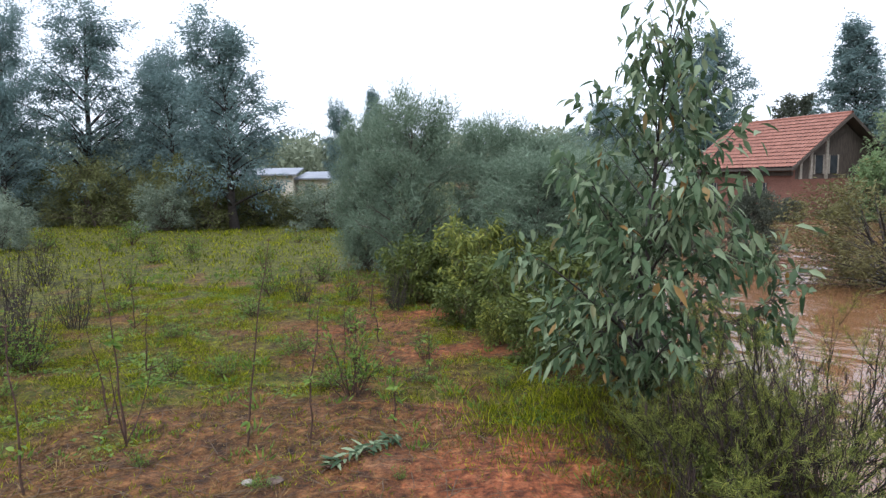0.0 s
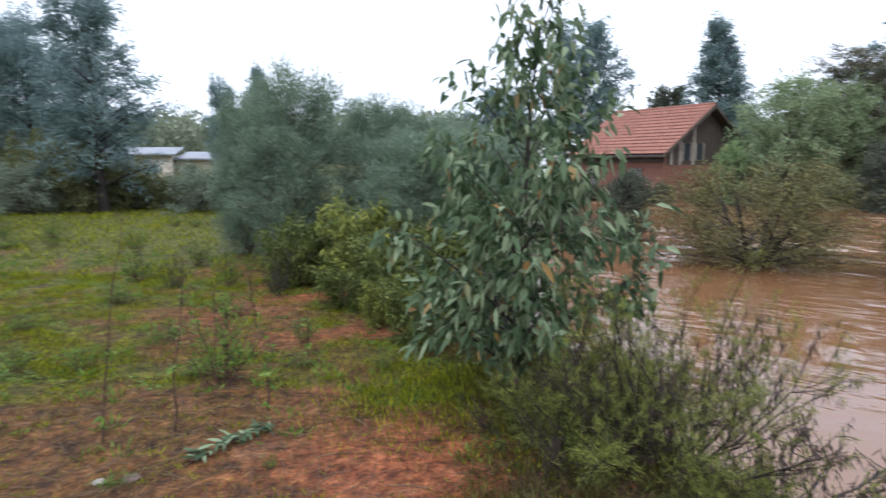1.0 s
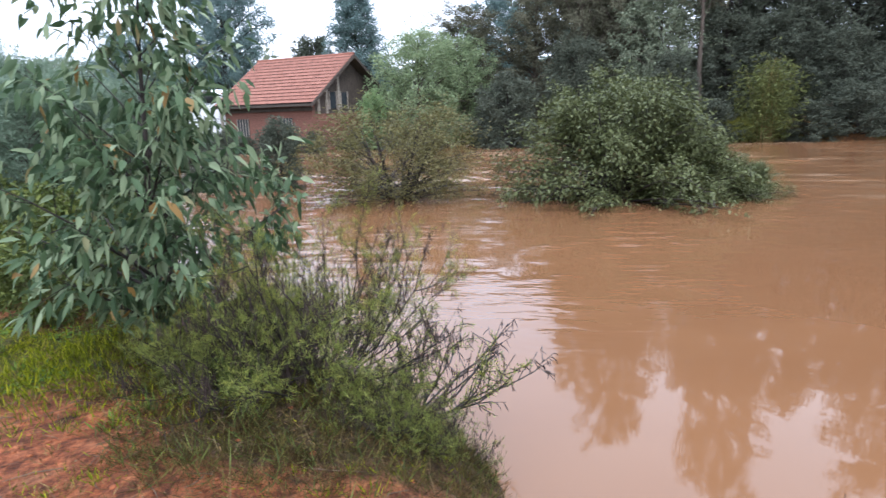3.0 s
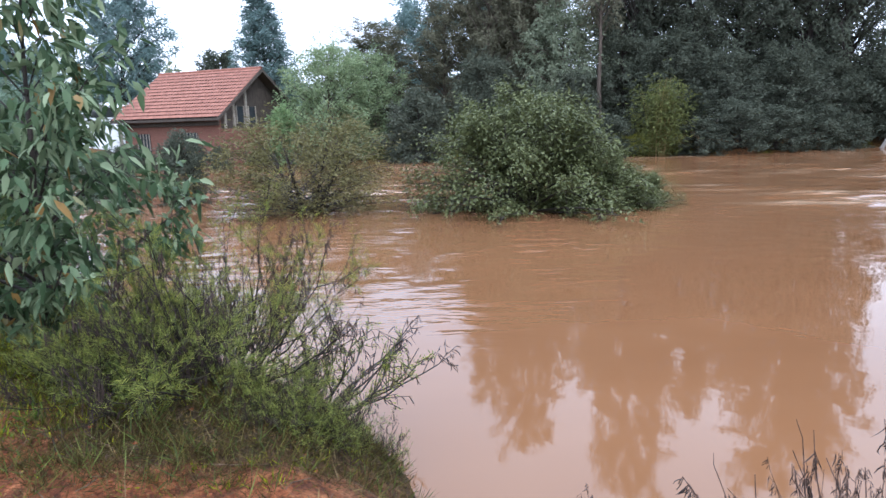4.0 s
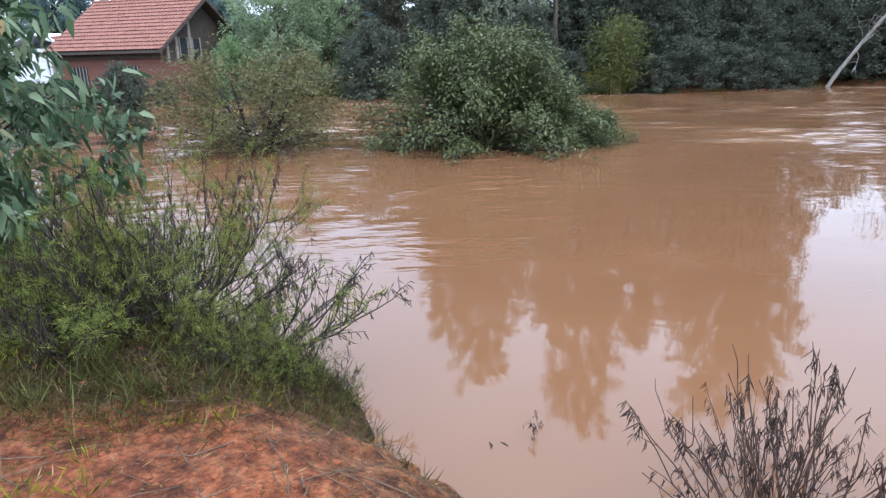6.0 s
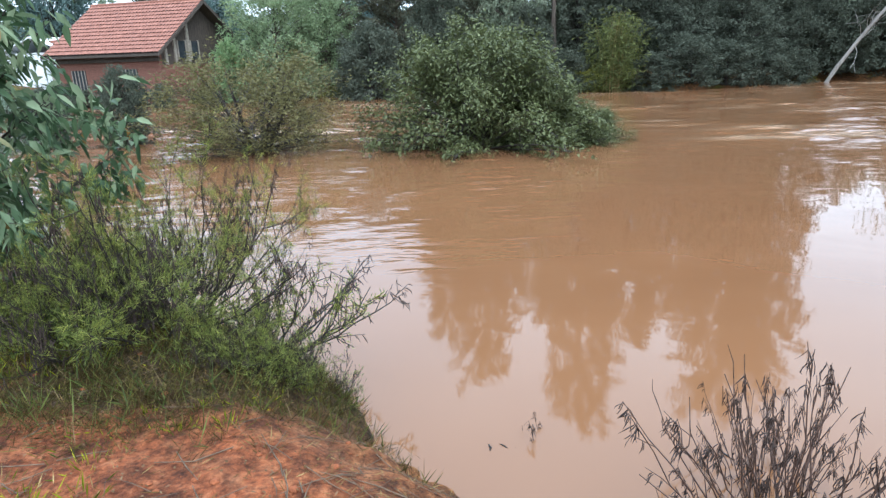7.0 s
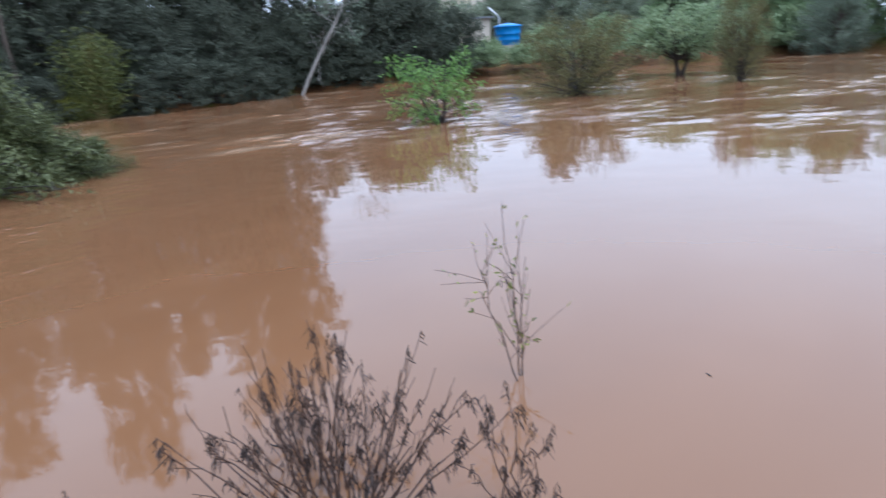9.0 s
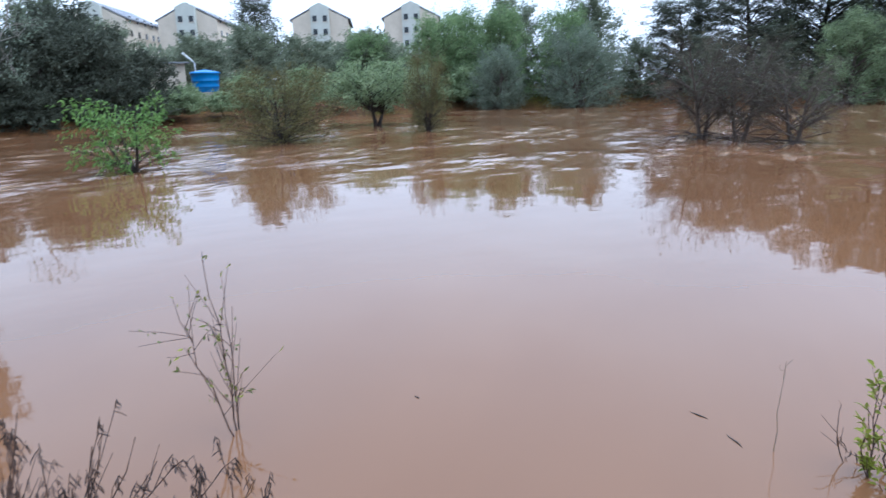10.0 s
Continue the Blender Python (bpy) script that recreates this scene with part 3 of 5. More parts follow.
WHITE = plain_material("white_sheet_roof", (0.55, 0.56, 0.58), (0.75, 0.76, 0.78), 2, 0.6, 0.1, 0.01)
GLASS_DARK = plain_material("dark_window_glass", (0.02, 0.025, 0.03), (0.05, 0.055, 0.06), 2, 0.12, 0.0)


def box_bm(x0, x1, y0, y1, z0, z1, bevel=0.0):
    bm = bmesh.new()
    bmesh.ops.create_cube(bm, size=1, matrix=Matrix.Translation(((x0 + x1) / 2, (y0 + y1) / 2, (z0 + z1) / 2)) @ Matrix.Diagonal((x1 - x0, y1 - y0, z1 - z0, 1)))
    if bevel:
        bmesh.ops.bevel(bm, geom=bm.edges[:], offset=bevel, segments=2, affect="EDGES", profile=0.6)
    return bm


def prism(pts, x0, x1):
    """A solid with the outline pts in y and z, from x0 to x1."""
    n = len(pts)
    V = [(x0, y, z) for y, z in pts] + [(x1, y, z) for y, z in pts]
    me = bpy.data.meshes.new("prism")
    me.from_pydata(V, [], [tuple(range(n))[::-1], tuple(range(n, 2 * n))] + [(i, (i + 1) % n, n + (i + 1) % n, n + i) for i in range(n)])
    me.update()
    return me


def tile_slope(length, run, rise_, col=0.24, row=0.36):
    """Overlapping rows of round-backed clay tiles from the eave at the origin up along +y."""
    cols, rows = int(length / col), int(math.hypot(run, rise_) / row)
    s = np.arange(cols * 6 + 1)
    px = -length + s / (cols * 6) * length
    wave = 0.035 * np.abs(np.sin(s / 6 * np.pi))
    V, F, n = [], [], 0
    slope = math.hypot(run, rise_)
    ny, nz = -rise_ / slope, run / slope
    for r in range(rows):
        for k, lift in ((r, 0.05), (r + 1.08, 0.0)):
            q = k / rows
            V.append(np.stack([px, q * run + ny * (wave + lift), q * rise_ + nz * (wave + lift)], 1))
        m = len(s)
        a = n + np.arange(m - 1)
        F.append(np.stack([a, a + 1, a + m + 1, a + m], 1))
        n += 2 * m
    return mesh_np("tiles", np.concatenate(V), [np.concatenate(F)])


def house():
    top = tagged(new("house"), "brick house with an orange tiled gable roof on the flooded bank", "house")
    Lx, run, ez, rz = 8.3, 4.4, 2.95, 5.95
    # walls of brick below, timber in the gables
    part("wall", box_bm(-7.9, -0.5, 0.55, 0.8, -0.6, 2.95), BRICK, top, "red brick front wall")
    part("wall", box_bm(-7.9, -0.5, 8.0, 8.25, -0.6, 2.95), BRICK, top)
    part("wall", box_bm(-0.75, -0.497, 0.803, 7.997, -0.6, 2.3), BRICK, top)
    part("wall", box_bm(-7.903, -7.65, 0.803, 7.997, -0.6, 2.3), BRICK, top)
    for x0 in (-0.7, -7.8):
        part("gable", prism([(0.82, 2.3), (7.98, 2.3), (7.98, 3.2), (4.4, 5.6), (0.82, 3.2)], x0, x0 + 0.15), TIMBER, top, "dark timber gable boarding")
    for y in (1.2, 2.0, 3.2):
        part("batten", box_bm(-0.549, -0.46, y - 0.09, y + 0.09, 2.3, 3.1 + (min(y, 8.8 - y) - 0.8) * 0.66), BATTEN, top, "pale upright gable batten")
    for y in (2.6, 3.75):
        w = part("window", box_bm(-0.56, -0.5, y - 0.32, y + 0.32, 2.6, 3.6), GLASS_DARK, top)
        for a, b in ((y - 0.38, y - 0.32), (y + 0.32, y + 0.38)):
            part("window_frame", box_bm(-0.57, -0.46, a, b, 2.56, 3.64), BATTEN, w)
    for x in (-6.3, -2.6):
        w = part("window", box_bm(x - 0.5, x + 0.5, 0.5, 0.57, 1.0, 2.1), GLASS_DARK, top)
        for k in range(5):
            part("window_bar", box_bm(x - 0.5 + k * 0.24, x - 0.46 + k * 0.24, 0.47, 0.51, 1.0, 2.1), BATTEN, w)
    part("beam", box_bm(-8.0, -0.4, 0.42, 0.552, 2.5, 2.72), TIMBER, top, "dark eave beam")
    for x in (-8.0,):
        part("post", box_bm(x, x + 0.16, 0.2, 0.36, -0.6, 2.93), BATTEN, top, "pale porch post")
    deck = prism([(0, ez - 0.05), (4.4, rz - 0.05), (8.8, ez - 0.05), (8.8, ez - 0.17), (4.4, rz - 0.19), (0, ez - 0.17)], -Lx, 0)
    roof = part("roof", deck, TIMBER, top)
    front = part("tiling", tile_slope(Lx, run, rz - ez), TILE, roof, "orange clay tiles in rows")
    front.location = (0, 0, ez)
    back = part("tiling", tile_slope(Lx, run, rz - ez), TILE, roof)
    back.matrix_basis = pose(-Lx, 8.8, ez, 0, 0, 180)
    R = Tubes(8)
    R.add(np.stack([np.linspace(-Lx, 0, 20), np.full(20, 4.4), np.full(20, rz + 0.02)], 1), np.full(20, 0.1))
    part("ridge_tiles", R.mesh("ridge"), TILE, roof)
    for x in (-Lx - 0.05, 0.01):
        part("barge_board", prism([(-0.05, ez - 0.22), (4.4, rz - 0.22), (8.85, ez - 0.22), (8.85, ez - 0.02), (4.4, rz - 0.02), (-0.05, ez - 0.02)], x, x + 0.04), TIMBER, roof)
    # a lower lean-to wing
    wing = part("wing_roof", prism([(1.6, 3.9), (5.2, 4.3), (5.2, 4.15), (1.6, 3.75)], -Lx - 1.0, -Lx - 0.06), TILE, top)
    part("wing_wall", box_bm(-Lx - 0.9, -Lx - 0.06, 1.9, 5.0, -0.6, 3.75), BRICK, top)
    for ob in (front, back):
        tagged(ob, kind="stuff")
    return top


hx, hy = Vector((0.37, -0.929, 0)), Vector((0.929, 0.37, 0))
H_MAT = Matrix(((hx.x, hy.x, 0, 18.95), (hx.y, hy.y, 0, 34.89), (0, 0, 1, -0.69), (0, 0, 0, 1)))
house().matrix_basis = H_MAT

shed = tagged(new("white_shed"), "white sheet-roofed shed behind the brick house", "shed")
part("wall", box_bm(-1.6, 1.6, -2, 2, -0.4, 3.0), WHITE, shed)
part("roof", prism([(-2.2, 2.8), (0, 4.3), (2.2, 2.8), (2.2, 2.9), (0, 4.42), (-2.2, 2.9)], -1.8, 1.8), WHITE, shed, "white corrugated roof")
put(shed, 17.9, 45.6, gz(17.9, 45.6), 30, 1.15, 0.66)

# ---- far apartment blocks ----
CREAM = plain_material("cream_render", (0.46, 0.41, 0.33), (0.57, 0.51, 0.42), 0.4, 0.85, 0.05, 0.02)
GREYWALL = plain_material("grey_green_render", (0.4, 0.42, 0.38), (0.5, 0.52, 0.47), 0.4, 0.85, 0.05, 0.02)
SLATE = plain_material("grey_roof_sheet", (0.12, 0.13, 0.15), (0.22, 0.23, 0.25), 0.6, 0.6, 0.1, 0.02)


def apartment():
    top = tagged(new("apartment_building"), "cream apartment block with a grey stair shaft beyond the trees", "building", "apartment blocks")
    part("wall", prism([(-6, 0), (6, 0), (6, 15.6), (0, 18.6), (-6, 15.6)], 0, 22), CREAM, top)
    part("stair_shaft", prism([(-2, 0), (2, 0), (2, 18.1), (0, 19.0), (-2, 18.1)], -0.9, 0.3), GREYWALL, top, "grey stair shaft")
    roof = part("roof", prism([(-6.6, 15.5), (0, 18.85), (6.6, 15.5), (6.6, 15.75), (0, 19.1), (-6.6, 15.75)], 0.35, 22.4), SLATE, top)
    for f in range(6):
        z = 1.4 + f * 2.75
        for y in (-1.1, 1.1):
            w = part("window", box_bm(-0.96, -0.85, y - 0.45, y + 0.45, z, z + 1.2), GLASS_DARK, top)
            part("window_sill", box_bm(-1.02, -0.85, y - 0.55, y + 0.55, z - 0.12, z - 0.01), CREAM, w)
        for x in (3, 7.5, 12, 16.5, 20):
            w = part("window", box_bm(x - 0.6, x + 0.6, -6.06, -5.95, z, z + 1.2), GLASS_DARK, top)
            part("window_sill", box_bm(x - 0.7, x + 0.7, -6.12, -5.95, z - 0.12, z - 0.01), CREAM, w)
    return top


block = put(apartment(), 150, -2.6, 0.9, -22)
for x, y, turn in ((149, -20.0, -24), (143, -46.6, -22), (135.5, -65.0, -27)):
    again(block, x, y, 0.9, turn)

# ---- blue water tank on the far bank ----
BLUE = plain_material("blue_plastic_tank", (0.012, 0.13, 0.38), (0.025, 0.2, 0.48), 1.5, 0.4, 0.05, 0.01)
CONCRETE = plain_material("stained_concrete", (0.22, 0.2, 0.17), (0.4, 0.37, 0.33), 2.5, 0.9, 0.3, 0.02)


def lathe(profile, sides=28):
    a = np.linspace(0, 2 * np.pi, sides, endpoint=False)
    V = np.concatenate([np.stack([r * np.cos(a), r * np.sin(a), np.full(sides, z)], 1) for r, z in profile])
    F = []
    for k in range(len(profile) - 1):
        i = k * sides + np.arange(sides)
        j = k * sides + (np.arange(sides) + 1) % sides
        F.append(np.stack([i, j, j + sides, i + sides], 1))
    return smooth(mesh_np("lathe", V, [np.concatenate(F)]))


tank = tagged(new("water_tank"), "blue plastic water tank with a pale lid on the far bank", "water tank")
part("stand", box_bm(-1.3, 1.3, -1.3, 1.3, 0, 0.55, 0.03), CONCRETE, tank, "concrete plinth")
part("body", lathe([(0.0, 0.55), (0.98, 0.55), (1.02, 0.6), (1.06, 0.95), (1.09, 0.97), (1.09, 1.03), (1.08, 1.05), (1.12, 1.45), (1.15, 1.47), (1.15, 1.53), (1.14, 1.55), (1.2, 2.05), (1.24, 2.07), (1.24, 2.15)]), BLUE, tank)
part("lid", lathe([(1.27, 2.11), (1.27, 2.19), (1.1, 2.25), (0.5, 2.38), (0.3, 2.4), (0.3, 2.44), (0.0, 2.45)]), BLUE, tank, "pale blue lid")
put(tank, 60.8, -9.3, gz(60.8, -9.3) - 0.1)
pipe = Tubes(8)
pipe.add([(0, 0, 0), (0, 0, 3.6), (0.1, 0.3, 4.0), (0.3, 1.2, 4.8)], [0.08, 0.08, 0.08, 0.1])
mast = tagged(new("pipe_mast"), "white bent pipe standing beside the blue tank", "pipe")
part("pipe", pipe.mesh("pipe"), WHITE, mast)
put(mast, 62.6, -8.8, gz(62.6, -8.8), 0, 0.75)
hut = tagged(new("bank_hut"), "low pale-walled hut with a sheet roof", "hut")
part("wall", box_bm(-2, 2, -4, 4, -0.4, 2.9), CREAM, hut)
part("roof", box_bm(-2.4, 2.4, -4.4, 4.4, 2.9, 3.05), SLATE, hut)
put(hut, 70, -4.5, gz(70, -4.5), 5)

# ---- trees of the far bank ----
full = lambda w: (lambda h: w * (0.25 + 0.75 * math.sin(min(1, max(0.0, h) ** 0.8) * 2.75)))
cone = lambda w: (lambda h: w * 1.15 * (1.02 - h))
dome = lambda w: (lambda h: w * math.sqrt(max(0.02, 1 - (h * 0.96) ** 2.4)))
umbrella = lambda w: (lambda h: w * (0.25 + 0.75 * min(1, h * 1.4)) * (1.0 if h < 0.85 else 0.75))

tall_a = tree("tall_tree", "tall dark evergreen tree on the far river bank", "tree", 11, 22, full(4.6), 0.1, 90, 7, 48, (0.34, 0.11), 1.1, 0.3, (0.6, 0.3), 0.35, BARK_DARK, LEAF_DARK, group="far bank trees")
tall_b = tree("tall_tree", "tall brownish-olive tree on the far river bank", "tree", 12, 20, full(3.9), 0.06, 90, 7, 48, (0.32, 0.1), 1.0, 0.28, (-0.5, 0.4), 0.35, BARK, LEAF_BROWNISH, group="far bank trees")
far_round = tree("bank_tree", "bushy green tree at the far water's edge", "tree", 13, 8, dome(3.4), 0.02, 70, 6, 40, (0.26, 0.1), 0.8, 0.16, (0.2, 0.1), 0.2, BARK, LEAF_WOODS, group="far bank trees")
put(tall_a, 41.4, 20.7, gz(41.4, 20.7), 10, 0.74, 1.14)
put(tall_b, 38.0, 26.2, gz(38.0, 26.2), 0, 0.8, 1.04)
put(far_round, 36.4, 23.2, gz(36.4, 23.2), 0, 1.0)
for x, y, turn, s, sz in ((44.7, 18.2, 80, 0.8, 0.82), (46.7, 15.9, 150, 0.85, 0.76), (47.8, 12.1, 200, 0.9, 1.08), (48.8, 9.8, 20, 0.75, 1.0), (49.5, 14.2, 310, 1.0, 0.75), (44.8, 23.0, 120, 0.9, 0.8), (42.6, 17.2, 60, 0.6, 0.5)):
    again(tall_a, x, y, gz(x, y), turn, s, sz)
for x, y, turn, s, sz in ((36.0, 28.6, 60, 0.62, 0.85), (34.5, 31.5, 120, 0.6, 0.48), (42.0, 29.5, 180, 1.0, 0.8), (31.5, 34.5, 30, 0.8, 0.38), (39.5, 31.5, 250, 0.7, 0.7)):
    again(tall_b, x, y, gz(x, y), turn, s, sz)
far_dark = tree("bank_tree", "bushy dark green tree at the far water's edge", "tree", 14, 8, dome(3.4), 0.02, 70, 6, 40, (0.26, 0.1), 0.8, 0.16, (0.1, 0.2), 0.2, BARK_DARK, LEAF_DARK, group="far bank trees")
put(far_dark, 39.6, 17.6, gz(39.6, 17.6), 200, 0.7, 0.7)
for x, y, turn, s, sz in ((38.6, 20.0, 30, 0.75, 0.75), (40.5, 14.2, 70, 0.7, 0.6), (43.5, 11.6, 100, 0.75, 0.62), (46.3, 10.2, 40, 0.6, 0.55), (32.2, 26.0, 10, 0.7, 0.7), (34.4, 20.8, 140, 0.5, 0.5)):
    again(far_dark, x, y, gz(x, y), turn, s, sz)

# further far-bank greenery, from the house round to the apartment side
light_tree = tree("light_green_tree", "light green bushy tree beside the brick house", "tree", 21, 7.2, dome(3.6), 0.05, 80, 6, 44, (0.2, 0.075), 0.75, 0.16, (0.2, 0), 0.15, BARK, LEAF_LIGHT, group="far bank trees")
put(light_tree, 25.6, 33.2, gz(25.6, 33.2) - 0.2, 0, 1.0, 0.98)
again(light_tree, 29.3, 33.4, gz(29.3, 33.4) - 0.2, 130, 0.85, 0.85)
fresh_tree = tree("green_bank_tree", "mid-green leafy tree on the far bank", "tree", 27, 7.2, dome(3.3), 0.03, 80, 6, 40, (0.22, 0.085), 0.8, 0.16, (0.1, 0.2), 0.15, BARK, LEAF_FRESH, group="far bank trees")
put(fresh_tree, 60.5, -34.5, gz(60.5, -34.5), 200, 1.1, 1.1)
leaning_shrub = tree("leaning_green_shrub", "fresh green shrub leaning out beside the house", "shrub", 22, 4.4, dome(1.5), 0.1, 40, 5, 20, (0.25, 0.1), 0.5, 0.08, (-0.4, 0), 0.1, BARK, LEAF_FRESH)
put(leaning_shrub, 22.4, 33.4, gz(22.4, 33.4), 0, 0.75, 0.85)
dark_bush = tree("dark_bush", "dark green bush at the far water's edge", "bush", 23, 4.2, dome(2.1), 0.02, 55, 5, 36, (0.19, 0.075), 0.55, 0.1, (0, 0), 0.2, BARK_DARK, LEAF_DARK, group="far bank bushes")
put(dark_bush, 26.6, 26.4, WATER - 0.2, 0, 1.0)
for x, y, turn, s, sz in ((34.0, 18.6, 20, 0.9, 0.6), (36.8, 14.2, 130, 0.8, 0.5), (38.4, 12.6, 240, 0.9, 0.65), (40.6, 11.4, 300, 0.9, 0.6), (43.0, 10.0, 45, 0.9, 0.65), (45.3, 9.0, 85, 0.8, 0.5), (48.6, 6.6, 165, 1.0, 0.7), (32.3, 23.0, 65, 0.9, 0.7),
                          (50.0, 3.2, 265, 1.0, 0.7), (51.6, -0.4, 15, 1.0, 0.6), (52.6, -3.6, 115, 1.0, 0.5), (29.0, 29.5, 60, 1.1, 1.0), (31.4, 24.0, 200, 0.9, 0.8), (22.8, 33.2, 160, 0.7, 0.6),
                          (50.2, 5.2, 20, 1.3, 1.2), (52.2, 2.4, 100, 1.6, 1.55), (53.6, -1.2, 220, 1.6, 1.5), (55.2, -4.2, 300, 1.25, 1.1), (50.8, 7.2, 350, 1.5, 1.7),
                          (56.5, 1.0, 60, 1.9, 1.9), (48.0, 8.3, 10, 1.0, 1.0)):
    again(dark_bush, x, y, min(gz(x, y), 0.3) - 0.2, turn, s, sz)

bamboo = tagged(new("bamboo_clump"), "yellow-green bamboo clump at the far water's edge", "bamboo")
rng = np.random.default_rng(31)
T, P, D = Tubes(5), [], []
for i in range(30):
    a, r = rng.uniform(0, 6.28), rng.uniform(0.05, 0.45)
    b = np.array([r * np.cos(a), r * np.sin(a), 0])
    h = rng.uniform(3.0, 5.2)
    tip = b * 1.6 + [0, 0, h] + rng.normal(0, 0.25, 3) * [1, 1, 0]
    path = curve_pts(b, b * 1.2 + [0, 0, h * 0.6], tip, 6)
    T.add(path, np.linspace(0.02, 0.005, 6))
    k = 120
    s = rng.uniform(0.08, 1, (k, 1)) ** 0.8
    P.append(b * (1 - s) + tip * s + rng.normal(0, 0.42, (k, 3)))
    D.append(rng.normal(0, 1, (k, 3)) + [0, 0, -0.5])
tagged(part("brushwood", T.mesh("canes"), plain_material("bamboo_canes", (0.12, 0.09, 0.03), (0.24, 0.18, 0.07), 4, 0.6, 0.1), bamboo), kind="stuff")
part("leaf_spray", kite_leaves("spray", np.concatenate(P), np.concatenate(D), 0.3, 0.06, rng), LEAF_BAMBOO, bamboo)
put(bamboo, 35.3, 16.0, WATER - 0.1, 0, 1.2, 0.88)

pale_trunk = tree("pale_trunked_tree", "tall thin tree with a pale trunk among dark ones", "tree", 26, 14, full(1.6), 0.5, 26, 6, 16, (0.4, 0.12), 0.9, 0.24, (0.3, 0.2), 0.3, BARK, LEAF_BROWNISH)
put(pale_trunk, 36.6, 20.6, gz(36.6, 20.6), 0, 0.8, 0.95)

# the pale leaning trunk over the water, nearly bare
leaner = tagged(new("leaning_tree"), "pale bare leaning tree trunk over the flood", "tree")
T = Tubes(8)
rng = np.random.default_rng(33)
path = np.array([(0, 0, -0.5), (0.1, -0.7, 0.9), (0.25, -1.7, 2.6), (0.45, -3.0, 4.6), (0.5, -4.0, 6.4), (0.6, -4.5, 8.2)])
T.add(path, [0.12, 0.11, 0.095, 0.075, 0.05, 0.025])
P, D = [], []
for i in range(26):
    s = rng.uniform(1.6, 4.9)
    p = np.array([np.interp(s, range(6), path[:, k]) for k in range(3)])
    d = unit(rng.normal(0, 1, 3) + [0, -0.2, 0.5])
    e = p + d * rng.uniform(0.8, 2.4)
    T.add([p, (p + e) / 2 + rng.normal(0, 0.12, 3), e], [0.018, 0.012, 0.006])
    for j in range(4):
        q = p + (e - p) * rng.uniform(0.4, 1)
        f = q + unit(d + rng.normal(0, 0.7, 3)) * rng.uniform(0.4, 1.0)
        T.add([q, (q + f) / 2, f], [0.009, 0.007, 0.004])
        if p[2] > 4.5:
            P.append(f + rng.normal(0, 0.25, (9, 3)))
            D.append(rng.normal(0, 1, (9, 3)) + [0, 0, -0.6])
part("trunk", T.mesh("leaner"), BARK_PALE, leaner)
part("crown", kite_leaves("leaner_crown", np.concatenate(P), np.concatenate(D), 0.28, 0.08, rng), LEAF_GREY, leaner)
put(leaner, 45.75, 7.35, WATER)

again(far_round, 64.5, -14.5, gz(64.5, -14.5), 30, 1.0, 0.75, "dark leafy tree behind the blue tank")
for x, y, turn, s, sz in ((66, -20, 10, 1.15, 0.66), (63, -26, 70, 1.1, 0.68),  (70, -27, 250, 1.3, 0.72),
                          (58.5, -40, 20, 1.2, 1.15), (53.5, -46, 90, 1.2, 1.1), (66, -2.5, 60, 1.0, 0.8), (64, 2.5, 160, 1.2, 1.0), (74, -11, 20, 1.1, 0.75)):
    again(far_round, x, y, gz(x, y) - 0.1, turn, s, sz)
fringe = tree("waterside_shrub", "fresh green shrub at the far water's edge", "shrub", 24, 1.9, dome(1.7), 0.02, 40, 5, 20, (0.22, 0.09), 0.4, 0.05, (0, 0), 0.1, BARK, LEAF_LIGHT, group="far bank shrubs")
put(fringe, 53.6, -6.5, gz(53.6, -6.5), 0, 1.1, 0.8)
for x, y, turn, s, sz in ((54.2, -9.5, 60, 1.1, 0.75), (54.0, -12.5, 130, 1.1, 0.8), (54.4, -15.5, 200, 1.2, 0.9), (54, -19, 250, 1.1, 1.0), (53.4, -23, 10, 1.2, 1.1), (54.5, -27.5, 80, 1.4, 1.4), (55, -32, 20, 1.5, 1.5),
                          (58, -12, 40, 1.3, 1.1), (57.5, -7, 300, 1.2, 0.8), (58.5, -17.5, 190, 1.4, 1.3)):
    again(fringe, x, y, gz(x, y) - 0.1, turn, s, sz)
pine = tree("pine_tree", "tall dark pine on the far bank", "tree", 25, 10.5, lambda h: 2.6 * (0.35 + 0.65 * math.sin(h * 3.0)), 0.3, 50, 6, 20, (0.4, 0.1), 0.8, 0.2, (0.3, 0), 0.1, BARK_DARK, LEAF_DARK)
put(pine, 72.6, -16.8, gz(72.6, -16.8))
for x, y, turn, s, sz in ((44.5, -49.5, 0, 0.9, 0.38), (40.0, -52.5, 90, 1.1, 0.48), (35.5, -55.0, 200, 1.2, 0.54), (31.5, -57.5, 150, 1.1, 0.58), (27, -58.5, 300, 1.2, 0.58), (22, -61, 40, 1.2, 0.58), (17, -62.5, 100, 1.2, 0.58)):
    again(tall_a, x, y, gz(x, y), turn, s, sz)
for x, y, turn, s, sz in ((41.5, -49.0, 0, 0.8, 0.65), (36.5, -52.0, 90, 0.9, 0.7), (31.5, -54.6, 200, 0.9, 0.75), (26, -56.4, 300, 1.0, 0.7), (46.5, -46.2, 40, 0.8, 0.65)):
    again(far_round, x, y, gz(x, y) - 0.2, turn, s, sz)
for x, y, turn, k, kz in ((58, -31, 30, 1.15, 1.0), (56.0, -36.5, 150, 1.1, 1.15), (52.5, -41.5, 260, 1.1, 1.1), (62, -25, 80, 1.0, 0.75)):
    again(fresh_tree, x, y, gz(x, y) - 0.1, turn, k, kz)
again(light_tree, 29.6, -50.5, WATER - 0.3, 70, 0.95, 0.95, "light feathery green tree standing in the flood")

